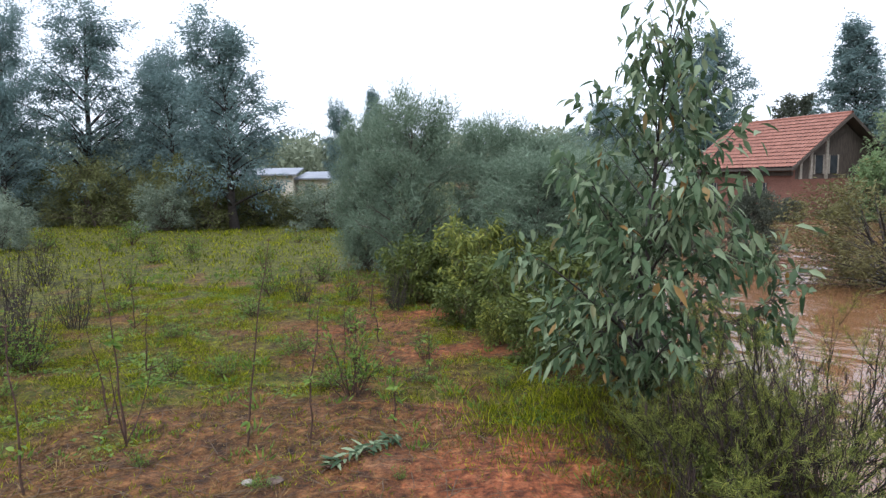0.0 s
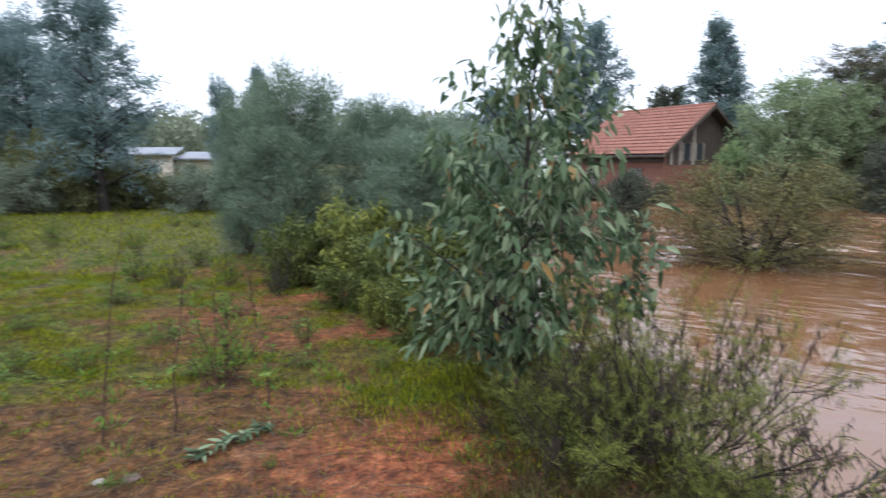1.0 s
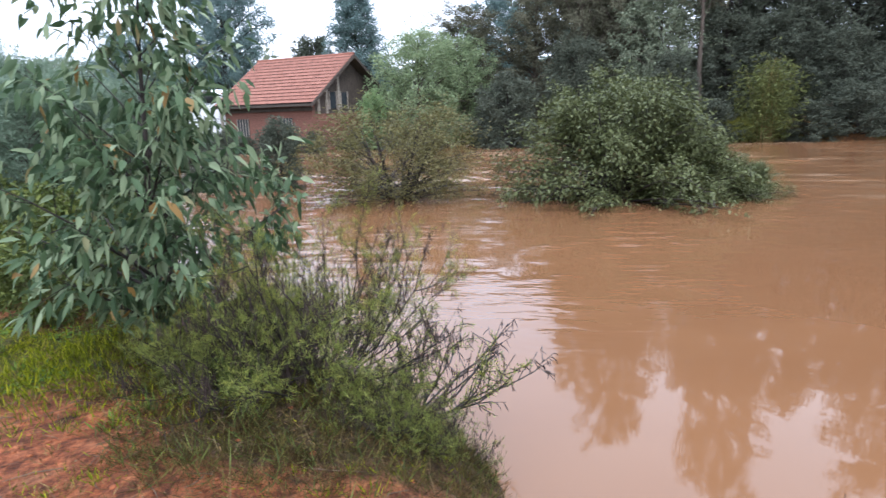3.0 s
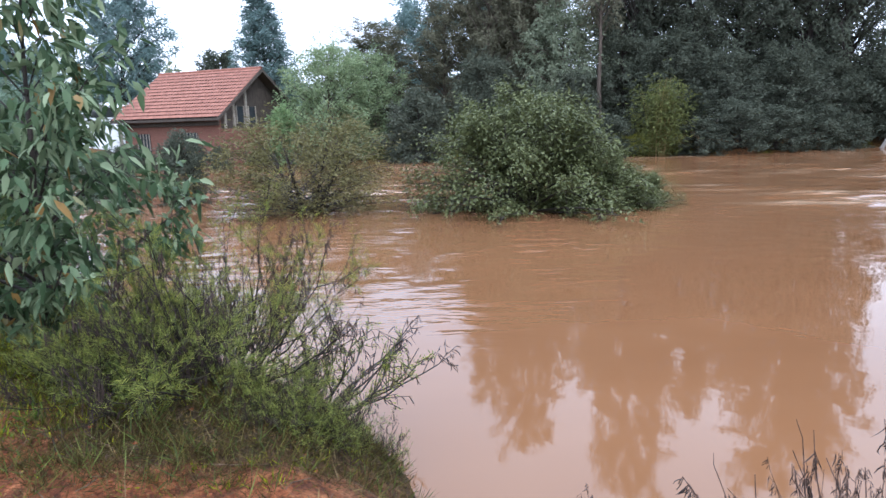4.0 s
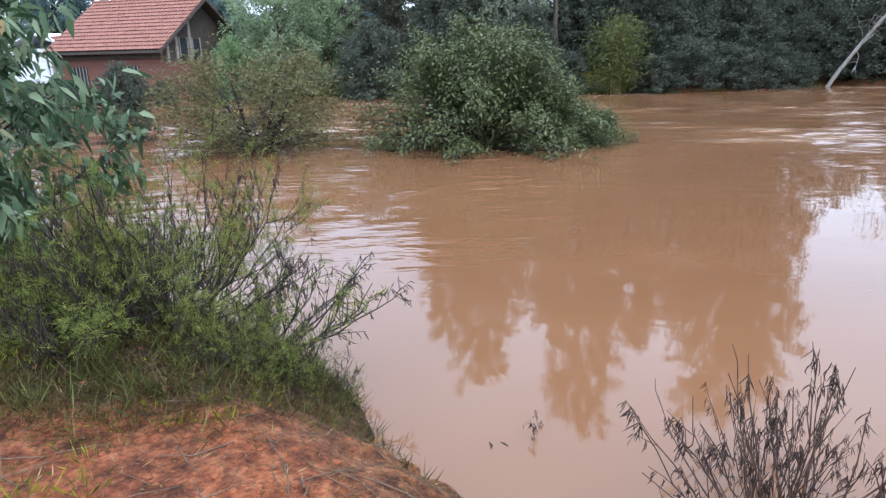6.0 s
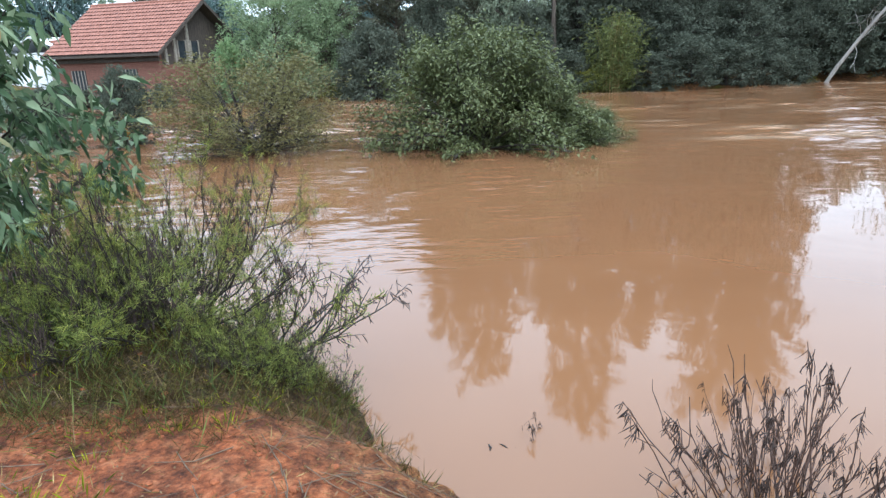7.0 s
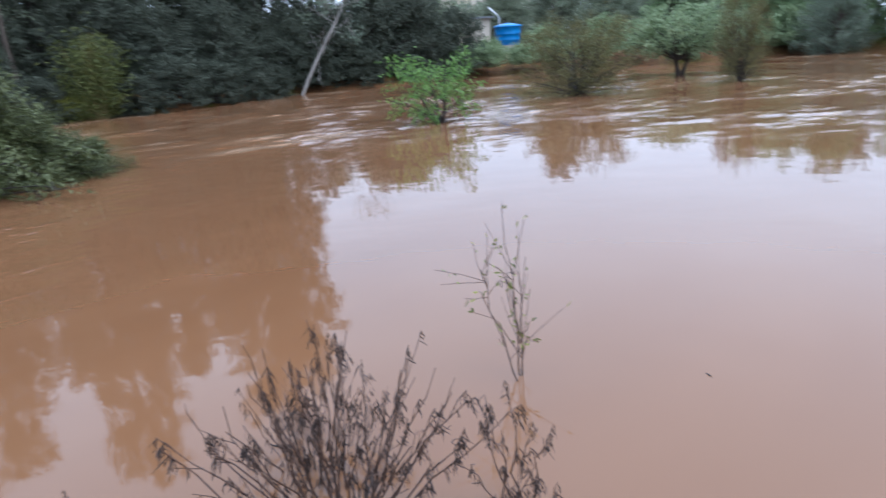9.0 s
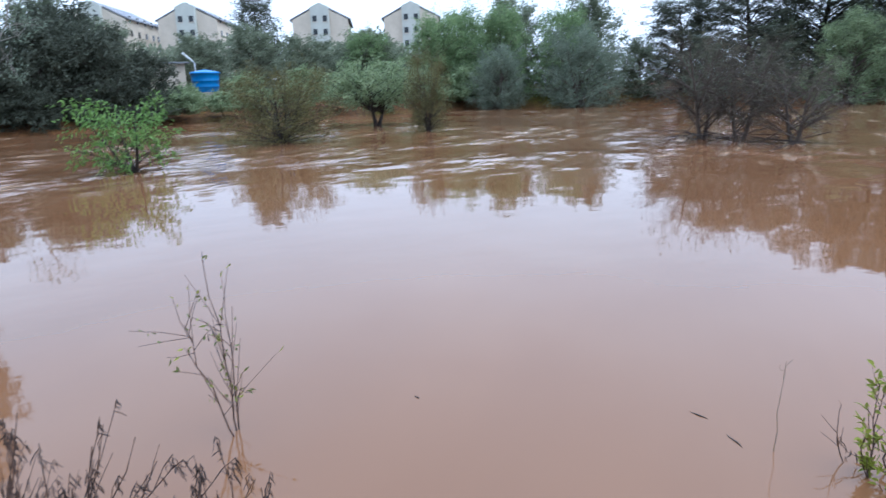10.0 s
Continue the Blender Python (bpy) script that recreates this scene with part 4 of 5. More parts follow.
# ---- bushes and trees standing in the flood ----
willow = tree("flooded_willow", "olive-brown twiggy bush standing in the flood", "bush", 41, 3.1, dome(2.5), 0.1, 66, 9, 27, (0.1, 0.033), 0.5, 0.055, (0, 0), 0.1, BARK_DARK, LEAF_OLIVE, stems=8, rise=0.4, group="flooded bushes")
put(willow, 10.4, 14.2, WATER - 0.3, 20, 1.25, 0.86)
again(willow, 29.0, -7.6, WATER - 0.25, 80, 1.15, 1.1)
again(willow, 29.6, -15.1, WATER - 0.25, 200, 0.55, 1.3, "slim olive tree standing in the flood")
glossy = tree("flooded_bush", "dense glossy green bush half under flood water", "bush", 42, 2.95, lambda h: 3.1 * max(0.04, 1 - h ** 1.15) ** 0.6, 0.02, 95, 8, 44, (0.095, 0.045), 0.5, 0.08, (0, 0), 0.1, BARK_DARK, LEAF_GLOSSY, broad=True, stems=5, rise=0.3, group="flooded bushes")
put(glossy, 13.85, 9.65, WATER - 0.2, 30, 1.18, 1.0)
again(glossy, 15.0, 8.5, WATER - 0.2, 140, 0.75, 0.62, "lower shoulder of dense bush in the flood")
again(glossy, 15.9, 7.7, WATER - 0.2, 200, 0.5, 0.36, "low spreading end of bush in the flood")
again(dark_bush, 7.6, 20.6, WATER - 0.2, 200, 0.5, 0.42)
again(dark_bush, 12.6, 33.6, WATER - 0.3, 80, 0.45, 0.42)
for k, (d, sz) in enumerate(((-0.6, 0.34), (1.0, 0.26), (2.6, 0.36), (4.4, 0.28), (6.0, 0.38), (7.6, 0.3))):
    x, y = 18.95 - hx.x * d - hy.x * (0.9 + 0.3 * (k % 2)), 34.89 - hx.y * d - hy.y * (0.9 + 0.3 * (k % 2))
    again(dark_bush, x, y, WATER - 0.2, 70 * k, 0.42, sz, "low dark bush against the brick house wall")
again(dark_bush, 11.0, 36.6, WATER - 0.2, 20, 0.6, 0.5)
again(dark_bush, 9.2, 18.9, WATER - 0.2, 30, 0.44, 0.56, "dark slender bush standing in flood water")
green_b = tree("flooded_green_shrub", "bright green leafy shrub standing in the flood", "shrub", 43, 2.5, lambda h: 1.5 * (0.35 + 0.65 * math.sin(h * 2.9)), 0.2, 30, 6, 11, (0.15, 0.058), 0.46, 0.05, (-0.2, 0.3), 0.2, BARK_DARK, LEAF_VIVID, broad=True, stems=4)
put(green_b, 21.6, -1.2, WATER - 0.2, 0, 1.1, 0.92)
umb = tree("umbrella_tree", "flat-topped light green tree standing in the flood", "tree", 44, 3.9, umbrella(2.7), 0.5, 60, 6, 22, (0.22, 0.08), 0.45, 0.1, (0, 0), 0.05, BARK_DARK, LEAF_LIGHT, stems=3, rise=0.5, up=0.1)
put(umb, 37.6, -15.6, WATER - 0.2, 0, 1.3, 1.02)
grey_willow = tree("grey_willow", "grey-green willow at the flooded bank", "tree", 45, 7.0, dome(4.0), 0.03, 85, 7, 40, (0.22, 0.06), 0.85, 0.15, (0, 0), 0.4, BARK, LEAF_GREY, stems=4)
put(grey_willow, 46.8, -39.2, WATER - 0.2)
again(grey_willow, 51.5, -33.5, WATER - 0.1, 100, 0.75, 0.8)
bare = tree("bare_flooded_tree", "bare dark tree standing in flood water", "tree", 46, 4.2, lambda h: 1.9 * (0.5 + 0.5 * math.sin(h * 3)), 0.3, 34, 30, 2, (0.1, 0.04), 0.75, 0.1, (0.4, 0.3), 0.0, BARK, LEAF_BROWNISH, stems=2, rise=0.25, up=0.3, sides=5, group="bare flooded trees")
put(bare, 17.3, -20.3, WATER - 0.3, 0)
again(bare, 15.6, -20.2, WATER - 0.3, 120, 0.85, 0.95)
again(bare, 13.9, -20.8, WATER - 0.3, 250, 0.9, 0.75)
raft = tagged(new("drift_debris"), "tangled drift branches caught at the bare trees", "debris", kind="stuff")
rng = np.random.default_rng(47)
T = Tubes(5)
for i in range(45):
    c = np.array([rng.uniform(13.2, 18.6), -20.3 + rng.normal(0, 0.6), WATER + rng.uniform(-0.02, 0.3)])
    v = np.array([rng.normal(0, 1), rng.normal(0, 0.6), rng.normal(0, 0.35)])
    T.add([c - v * 0.6, c + rng.normal(0, 0.08, 3), c + v * 0.6], [0.018, 0.014, 0.005])
part("branches", T.mesh("raft"), BARK_DARK, raft)

# ---- the near bank: middle trees ----
fine_a = tree("fine_leaved_tree", "bluish-green fine-leaved young tree on the bank", "tree", 51, 4.0, lambda h: 1.35 * (0.45 + 0.55 * math.sin(min(1, h * 1.15) * 2.8)), 0.03, 84, 8, 52, (0.15, 0.017), 0.4, 0.05, (0.1, 0), -0.15, BARK, LEAF_FINE, up=0.7, group="fine-leaved trees")
fine_b = tree("fine_leaved_tree", "bluish-green fine-leaved young tree on the bank", "tree", 52, 3.7, lambda h: 1.3 * (0.5 + 0.5 * math.sin(min(1, h * 1.15) * 2.8)), 0.03, 84, 8, 52, (0.15, 0.017), 0.4, 0.05, (-0.1, 0.1), -0.15, BARK, LEAF_FINE, up=0.7, group="fine-leaved trees")
put(fine_a, -0.45, 11.9, gz(-0.45, 11.9), 0, 0.82, 0.83)
put(fine_b, 1.2, 13.0, gz(1.2, 13.0), 0, 0.8, 0.8)
again(fine_a, 2.3, 13.4, gz(2.3, 13.4), 100, 0.95, 0.68)
again(fine_b, -1.5, 13.6, gz(-1.5, 13.6), 200, 0.6, 0.84)
again(fine_a, 2.7, 10.6, gz(2.7, 10.6), 240, 0.8, 0.6)
again(fine_b, 3.9, 17.0, gz(3.9, 17.0), 20, 1.0, 0.75)
again(fine_b, 1.6, 9.9, gz(1.6, 9.9), 300, 0.8, 0.6)
bright = tree("olive_shrub", "yellowish-olive shrub at the foot of trees", "shrub", 53, 1.35, lambda h: 0.6 * (0.5 + 0.5 * math.sin(h * 2.8)), 0.05, 30, 6, 12, (0.12, 0.04), 0.2, 0.02, (0.05, 0), 0.1, STEM_GREEN, LEAF_NEEDLE, broad=True, stems=4, group="bank shrubs")
put(bright, 0.55, 9.0, gz(0.55, 9.0), 0, 0.85, 0.95)
low_green = tree("green_shrub", "low dark green shrub on the bank", "shrub", 54, 0.95, lambda h: 0.55 * (0.6 + 0.4 * math.sin(h * 2.8)), 0.03, 30, 6, 14, (0.09, 0.035), 0.18, 0.018, (0.0, 0), 0.1, STEM_GREEN, LEAF_SHRUB, broad=True, stems=5, group="bank shrubs")
put(low_green, 0.95, 7.7, gz(0.95, 7.7))
for x, y, turn, s, sz in ((1.5, 7.1, 30, 0.8, 0.7), (0.4, 8.2, 80, 0.7, 0.6), (1.9, 7.9, 150, 1.1, 1.1), (-0.35, 9.9, 220, 1.0, 1.0), (0.3, 10.1, 300, 1.1, 1.1), (1.15, 6.4, 20, 0.7, 0.7), (2.1, 8.9, 100, 1.1, 1.0)):
    again(low_green, x, y, gz(x, y), turn, s, sz)
for x, y, turn, s, sz in ((1.8, 3.65, 140, 0.3, 0.3),):
    again(low_green, x, y, gz(x, y), turn, s, sz)
for x, y, turn, s in ((1.25, 9.6, 30, 0.8), (0.75, 7.2, 210, 0.4)):
    again(bright, x, y, gz(x, y), turn, s)

# ---- the sapling with large drooping leaves ----
SAP = np.array([(0.0, 0.12), (0.16, 0.4), (0.24, 0.9), (0.34, 1.22), (0.45, 1.18), (0.58, 0.84), (0.72, 0.52), (0.86, 0.42), (1.0, 0.2)])
sap = tree("sapling_tree", "young bank tree with large drooping grey-green leaves", "tree", 61, 3.32, lambda h: float(np.interp(h, SAP[:, 0], SAP[:, 1])), 0.13, 60, 8, 14, (0.125, 0.044), 0.26, 0.034, (0.2, -0.05), 0.45, BARK_DARK, LEAF_SAP, broad=True, wobble=0.02, up=0.22, sides=8, thin=0.35, sparse=0.95)
put(sap, 1.65, 4.84, gz(1.65, 4.84) - 0.03)


# ---- stemmy shrubs and weeds ----
def stem_shrub(name, label, category, seed, n, H, spread, twig=(9, 0.28), needles=45, needle=(0.045, 0.007), bare=0.2, seeds=0.3, stem=STEM_RED,
               leafmat=LEAF_NEEDLE, r0=0.009, bias=(0, 0), group="", base_r=0.12, broad=False, curl=0.5, wilt=False):
    """Many upright or spreading stems with upright twigs, needle leaves and dark dry seed heads."""
    rng = np.random.default_rng(seed)
    top = tagged(new(name), label, category, group)
    T, S, P, D = Tubes(5), Tubes(5), [], []
    for i in range(n):
        az = i * 2.39996 + rng.uniform(-0.4, 0.4)
        q = math.sqrt((i + 0.5) / n)
        out = np.array([np.cos(az), np.sin(az), 0])
        a = out * base_r * rng.uniform(0.2, 1)
        tip = out * spread * q * rng.uniform(0.8, 1.1) + [bias[0] * q, bias[1] * q, H * rng.uniform(0.72, 1.05) * (1 - 0.42 * q ** 2)]
        midp = a * 0.5 + tip * [curl, curl, 0.42] + rng.normal(0, 0.04, 3)
        path = curve_pts(a, midp, tip, 7)
        path[1:] += rng.normal(0, 0.012, (6, 3))
        T.add(path, np.linspace(r0, r0 * 0.3, 7))
        dry = rng.uniform() < bare
        for j in range(twig[0]):
            s = rng.uniform(0.22, 1.0)
            f = s * 6
            k = min(5, int(f))
            p = path[k] + (path[k + 1] - path[k]) * (f - k)
            tang = unit(path[k + 1] - path[k])
            d = unit(tang + rng.normal(0, 0.32, 3) + [0, 0, 0.4]) if wilt else unit(tang * 0.8 + rng.normal(0, 0.6, 3) + [0, 0, 0.3])
            ln = twig[1] * rng.uniform(0.5, 1.3) * (1.1 - 0.4 * s)
            e = p + d * ln
            T.add([p, (p + e) / 2 + rng.normal(0, 0.01, 3), e], [r0 * 0.4, r0 * 0.32, r0 * 0.2])
            if not dry:
                m = int(needles * rng.uniform(0.5, 1.3))
                u = rng.uniform(0.1, 1.05, (m, 1))
                P.append(p + (e - p) * u + rng.normal(0, 0.008, (m, 3)))
                D.append(d * 0.8 + rng.normal(0, 0.55, (m, 3)))
            if rng.uniform() < seeds * (2.2 if dry else 0.8):
                for _ in range(rng.integers(5, 11) if wilt else rng.integers(2, 5)):
                    c = p + (e - p) * rng.uniform(0.35, 1.0)
                    v = unit(d * 0.35 + rng.normal(0, 0.17 if wilt else 0.35, 3) + [0, 0, -0.9]) * rng.uniform(0.03, 0.09)
                    w = rng.uniform(0.0016, 0.0034) if wilt else rng.uniform(0.002, 0.0045)
                    bend = rng.normal(0, 0.006, 3)
                    S.add([c, c + v * 0.3 + bend, c + v * 0.7 + bend, c + v], [w * 0.4, w, w * 0.9, w * 0.15])
    tagged(part("brushwood", T.mesh(name + "_stems"), stem, top), kind="stuff")
    if P:
        P, D = np.concatenate(P), np.concatenate(D)
        L, W = needle[0] * rng.uniform(0.6, 1.3, len(P)), needle[1] * rng.uniform(0.8, 1.2, len(P))
        me = broad_leaves(name + "_leaves", P, D, L, W, rng) if broad else kite_leaves(name + "_leaves", P, D, L, W, rng)
        part("foliage", me, leafmat, top)
    if S.n:
        tagged(part("seed_cover", S.mesh(name + "_seeds"), SEED, top, "dark dry seed heads"), kind="stuff")
    return top


def arch_shrub(name, label, seed, n, H, spread, bias=(0, 0), group="", green=0.75):
    """A spreading shrub: dark arching branches, needle tufts above, hanging seed strands on the outer boughs."""
    rng = np.random.default_rng(seed)
    top = tagged(new(name), label, "shrub", group)
    T, S, P, D = Tubes(5), Tubes(4), [], []
    for i in range(n):
        az = i * 2.39996 + rng.uniform(-0.4, 0.4)
        q = 0.2 + 0.8 * math.sqrt((i + 0.5) / n)
        out = np.array([math.cos(az), math.sin(az), 0])
        a = out * 0.16 * rng.uniform(0.2, 1)
        tip = out * spread * q * rng.uniform(0.8, 1.1) + [bias[0] * q, bias[1] * q, H * rng.uniform(0.75, 1.05) * (1 - 0.5 * q * q)]
        path = curve_pts(a, tip * [0.62, 0.62, 0.3], tip, 9)
        path[1:] += rng.normal(0, 0.014, (8, 3))
        r0 = rng.uniform(0.006, 0.0105)
        T.add(path, np.linspace(r0, r0 * 0.25, 9))
        dry = q > 0.62 and rng.uniform() > green - 0.3 * out[0]
        for j in range(9):
            s = 0.2 + 0.8 * (j + rng.uniform()) / 9
            f = min(7.99, s * 8)
            k = int(f)
            p = path[k] + (path[k + 1] - path[k]) * (f - k)
            d = unit(unit(path[k + 1] - path[k]) * 0.75 + rng.normal(0, 0.55, 3) + [0, 0, 0.15])
            ln = 0.4 * (1.15 - 0.6 * s) * rng.uniform(0.6, 1.3)
            bough = curve_pts(p, p + d * ln * 0.55, p + d * ln + [0, 0, 0.3 * ln], 5)
            T.add(bough, np.linspace(r0 * 0.45, r0 * 0.16, 5), 4)
            for c in range(8):
                u = 0.15 + 0.85 * (c + rng.uniform()) / 8
                g = min(3.99, u * 4)
                b = bough[int(g)] + (bough[int(g) + 1] - bough[int(g)]) * (g - int(g))
                e = b + unit(d * 0.6 + rng.normal(0, 0.55, 3) + [0, 0, 0.35]) * rng.uniform(0.04, 0.14)
                T.add([b, (b + e) / 2, e], [r0 * 0.16, r0 * 0.13, r0 * 0.08], 3)
                m = int(rng.uniform(8, 29) if not dry else rng.uniform(0, 5))
                if m:
                    w = rng.uniform(0.2, 1.05, (m, 1))
                    P.append(b + (e - b) * w + rng.normal(0, 0.005, (m, 3)))
                    D.append((e - b) / np.linalg.norm(e - b) + rng.normal(0, 0.55, (m, 3)))
                if rng.uniform() < (0.75 if dry else 0.13):
                    for _ in range(rng.integers(2, 5)):
                        v = np.append(rng.normal(0, 0.013, 2), -rng.uniform(0.03, 0.085))
                        h = b + (e - b) * rng.uniform()
                        w = rng.uniform(0.0018, 0.0038)
                        S.add([h, h + v * 0.4 + rng.normal(0, 0.003, 3), h + v], [w * 0.5, w, w * 0.3])
    tagged(part("brushwood", T.mesh(name + "_stems"), BARK_SHRUB, top), kind="stuff")
    P, D = np.concatenate(P), np.concatenate(D)
    part("foliage", kite_leaves(name + "_leaves", P, D, 0.046 * rng.uniform(0.6, 1.35, len(P)), 0.0026 * rng.uniform(0.8, 1.2, len(P)), rng), LEAF_NEEDLE, top)
    tagged(part("seed_cover", S.mesh(name + "_seeds"), SEED, top, "dark dry seed heads"), kind="stuff")
    return top


shrub = arch_shrub("needle_shrub", "green needle-leaved shrub with dark seed heads on the bank", 71, 26, 1.2, 1.0, (0.14, -0.05), "bank needle shrubs", 0.5)
put(shrub, 2.3, 3.62, gz(2.3, 3.62) - 0.05)
shrub2 = stem_shrub("needle_shrub", "dark twiggy shrub with sparse leaves on the bank", "shrub", 72, 26, 1.15, 0.8, (10, 0.25), 24, (0.05, 0.0045), 0.45, 0.5, stem=BARK_DARK, group="bank needle shrubs", base_r=0.3)
put(shrub2, 2.35, 5.7, gz(2.35, 5.7) - 0.05, 0, 0.8, 0.6)
again(shrub2, 2.75, 4.3, gz(2.75, 4.3) - 0.05, 200, 0.75, 0.8)
again(shrub2, 2.2, 6.9, gz(2.2, 6.9) - 0.05, 300, 1.0, 1.0)
low = stem_shrub("low_bank_shrub", "sparse low branches reaching out over the water", "shrub", 73, 22, 0.62, 0.72, (9, 0.22), 26, (0.035, 0.006), 0.4, 0.55, stem=BARK_DARK, bias=(0.45, -0.12), base_r=0.15, curl=0.75)
put(low, 2.72, 3.2, gz(2.72, 3.2) - 0.04)
shrub_low = arch_shrub("needle_shrub", "low sparse needle-leaved shrub with dark branches on the bank", 79, 13, 0.62, 0.5, (0.05, -0.03), "bank needle shrubs", 0.7)
put(shrub_low, 1.8, 3.7, gz(1.8, 3.7) - 0.05)
for x, y, turn, s, sz in ((2.35, 2.9, 110, 0.7, 0.55), (1.6, 4.2, 330, 0.8, 0.7), (2.2, 4.0, 190, 1.0, 1.0)):
    again(shrub_low, x, y, gz(x, y) - 0.05, turn, s, sz)
again(shrub, 2.45, 2.75, gz(2.45, 2.75) - 0.05, 140, 0.4, 0.3, "low green end of shrub over the water's edge")
again(shrub, 2.85, 2.9, WATER - 0.05, 60, 0.34, 0.34, "small green shrub at the water's edge")

dead = stem_shrub("dead_weed", "dead brown weed with dark seed heads in shallow water", "weed", 74, 40, 1.12, 0.85, (5, 0.2), 0, (0.03, 0.01), 1.0, 0.36, r0=0.007, base_r=0.16, curl=0.5, wilt=True, group="dead weeds in the shallows")
put(dead, 3.25, 0.14, WATER - 0.12)
dead_small = stem_shrub("dead_weed", "small dead weed with dark seed heads in water", "weed", 75, 8, 0.7, 0.3, (5, 0.17), 0, (0.03, 0.01), 1.0, 0.4, r0=0.006, base_r=0.06, wilt=True, group="dead weeds in the shallows")
put(dead_small, 3.15, -0.72, WATER - 0.1)
again(dead, 3.75, 0.35, WATER - 0.25, 100, 0.6, 0.8)
again(dead_small, 3.45, 1.55, WATER - 0.3, 60, 0.7, 0.55)

stalk = stem_shrub("tall_water_stalk", "thin tall weed stalk standing alone in the water", "weed", 76, 3, 1.42, 0.22, (13, 0.4), 3, (0.05, 0.016), 0.0, 0.05, r0=0.0065, base_r=0.03, bias=(0.16, 0.16))
put(stalk, 4.45, -0.98, WATER - 0.1)
weed_r = stem_shrub("green_water_weed", "yellow-green leafy weed standing in the shallows", "weed", 77, 9, 0.85, 0.3, (7, 0.16), 7, (0.06, 0.02), 0.3, 0.2, r0=0.006, base_r=0.08, leafmat=LEAF_YELLOW, broad=True)
put(weed_r, 2.08, -4.0, WATER - 0.15)
thin = stem_shrub("thin_water_stalk", "single thin grey stalk rising from the water", "weed", 78, 1, 0.85, 0.02, (4, 0.08), 0, (0.03, 0.01), 1.0, 0.0, stem=STEM_GREEN, r0=0.0028, base_r=0.01)
put(thin, 2.53, -3.76, WATER - 0.08)

# weeds of the field
def field_stalk(seed, H, lean, n_leaf=5, side=2):
    rng = np.random.default_rng(seed)
    top = tagged(new("weed_stalk"), "thin dark weed stalk with a few green leaves", "weed", "field weed stalks")
    T = Tubes(5)
    tip = np.array([lean[0], lean[1], H])
    path = curve_pts(np.zeros(3), np.array([lean[0] * 0.2, lean[1] * 0.2, H * 0.5]), tip, 8)
    path[1:] += rng.normal(0, 0.008, (7, 3))
    T.add(path, np.linspace(0.009, 0.003, 8))
    P, D = [], []
    for k in range(side):
        a = rng.uniform(0, 6.28)
        e = np.array([np.cos(a) * 0.35, np.sin(a) * 0.12, rng.uniform(0.3, 0.6) * H])
        b = np.array([0, 0, 0.04])
        T.add(curve_pts(b, b * 0.4 + e * [0.6, 0.6, 0.35], e, 5), np.linspace(0.007, 0.003, 5))
    for k in range(n_leaf):
        s = rng.uniform(0.1, 0.95)
        p = path[int(s * 7)]
        P.append(p + rng.normal(0, 0.012, (3, 3)))
        D.append(rng.normal(0, 1, (3, 3)) * [1, 1, 0.4])
    for k in range(30):
        s = rng.uniform(0.2, 1)
        p = path[min(7, int(s * 8))]
        e = p + np.append(rng.normal(0, 0.012, 2), rng.uniform(0.005, 0.02))
        T.add([p, (p + e) / 2, e], [0.003, 0.004, 0.001])
    part("stem", T.mesh("stalk"), STEM_RED, top)
    part("foliage", broad_leaves("stalk_leaves", np.concatenate(P), np.concatenate(D), 0.075, 0.034, rng), LEAF_BRIGHT, top)
    return top


for k, (x, y, H, lx, ly, nl, sd) in enumerate(((-2.16, 4.49, 1.4, -0.12, 0.05, 5, 3), (-1.27, 4.46, 1.5, 0.2, 0.1, 2, 0), (-0.86, 4.66, 1.08, 0.1, 0.1, 2, 0), (-0.24, 4.97, 0.42, 0, 0, 4, 0),
                                               (-2.42, 3.75, 1.05, -0.1, 0.1, 1, 0), (-2.5, 4.9, 0.75, -0.1, 0, 2, 1), (-0.62, 7.4, 0.62, -0.08, 0, 5, 0), (-1.7, 8.6, 0.6, 0.05, 0, 3, 1),
                                               (-2.9, 6.4, 0.7, 0.05, 0, 3, 1), (0.0, 6.3, 0.45, 0.0, 0, 5, 0), (-3.9, 8.2, 0.8, 0, 0, 3, 2), (-0.95, 9.4, 0.7, 0.1, 0, 3, 1))):
    put(field_stalk(80 + k, H, (lx, ly), nl, sd), x, y, gz(x, y) - 0.02)

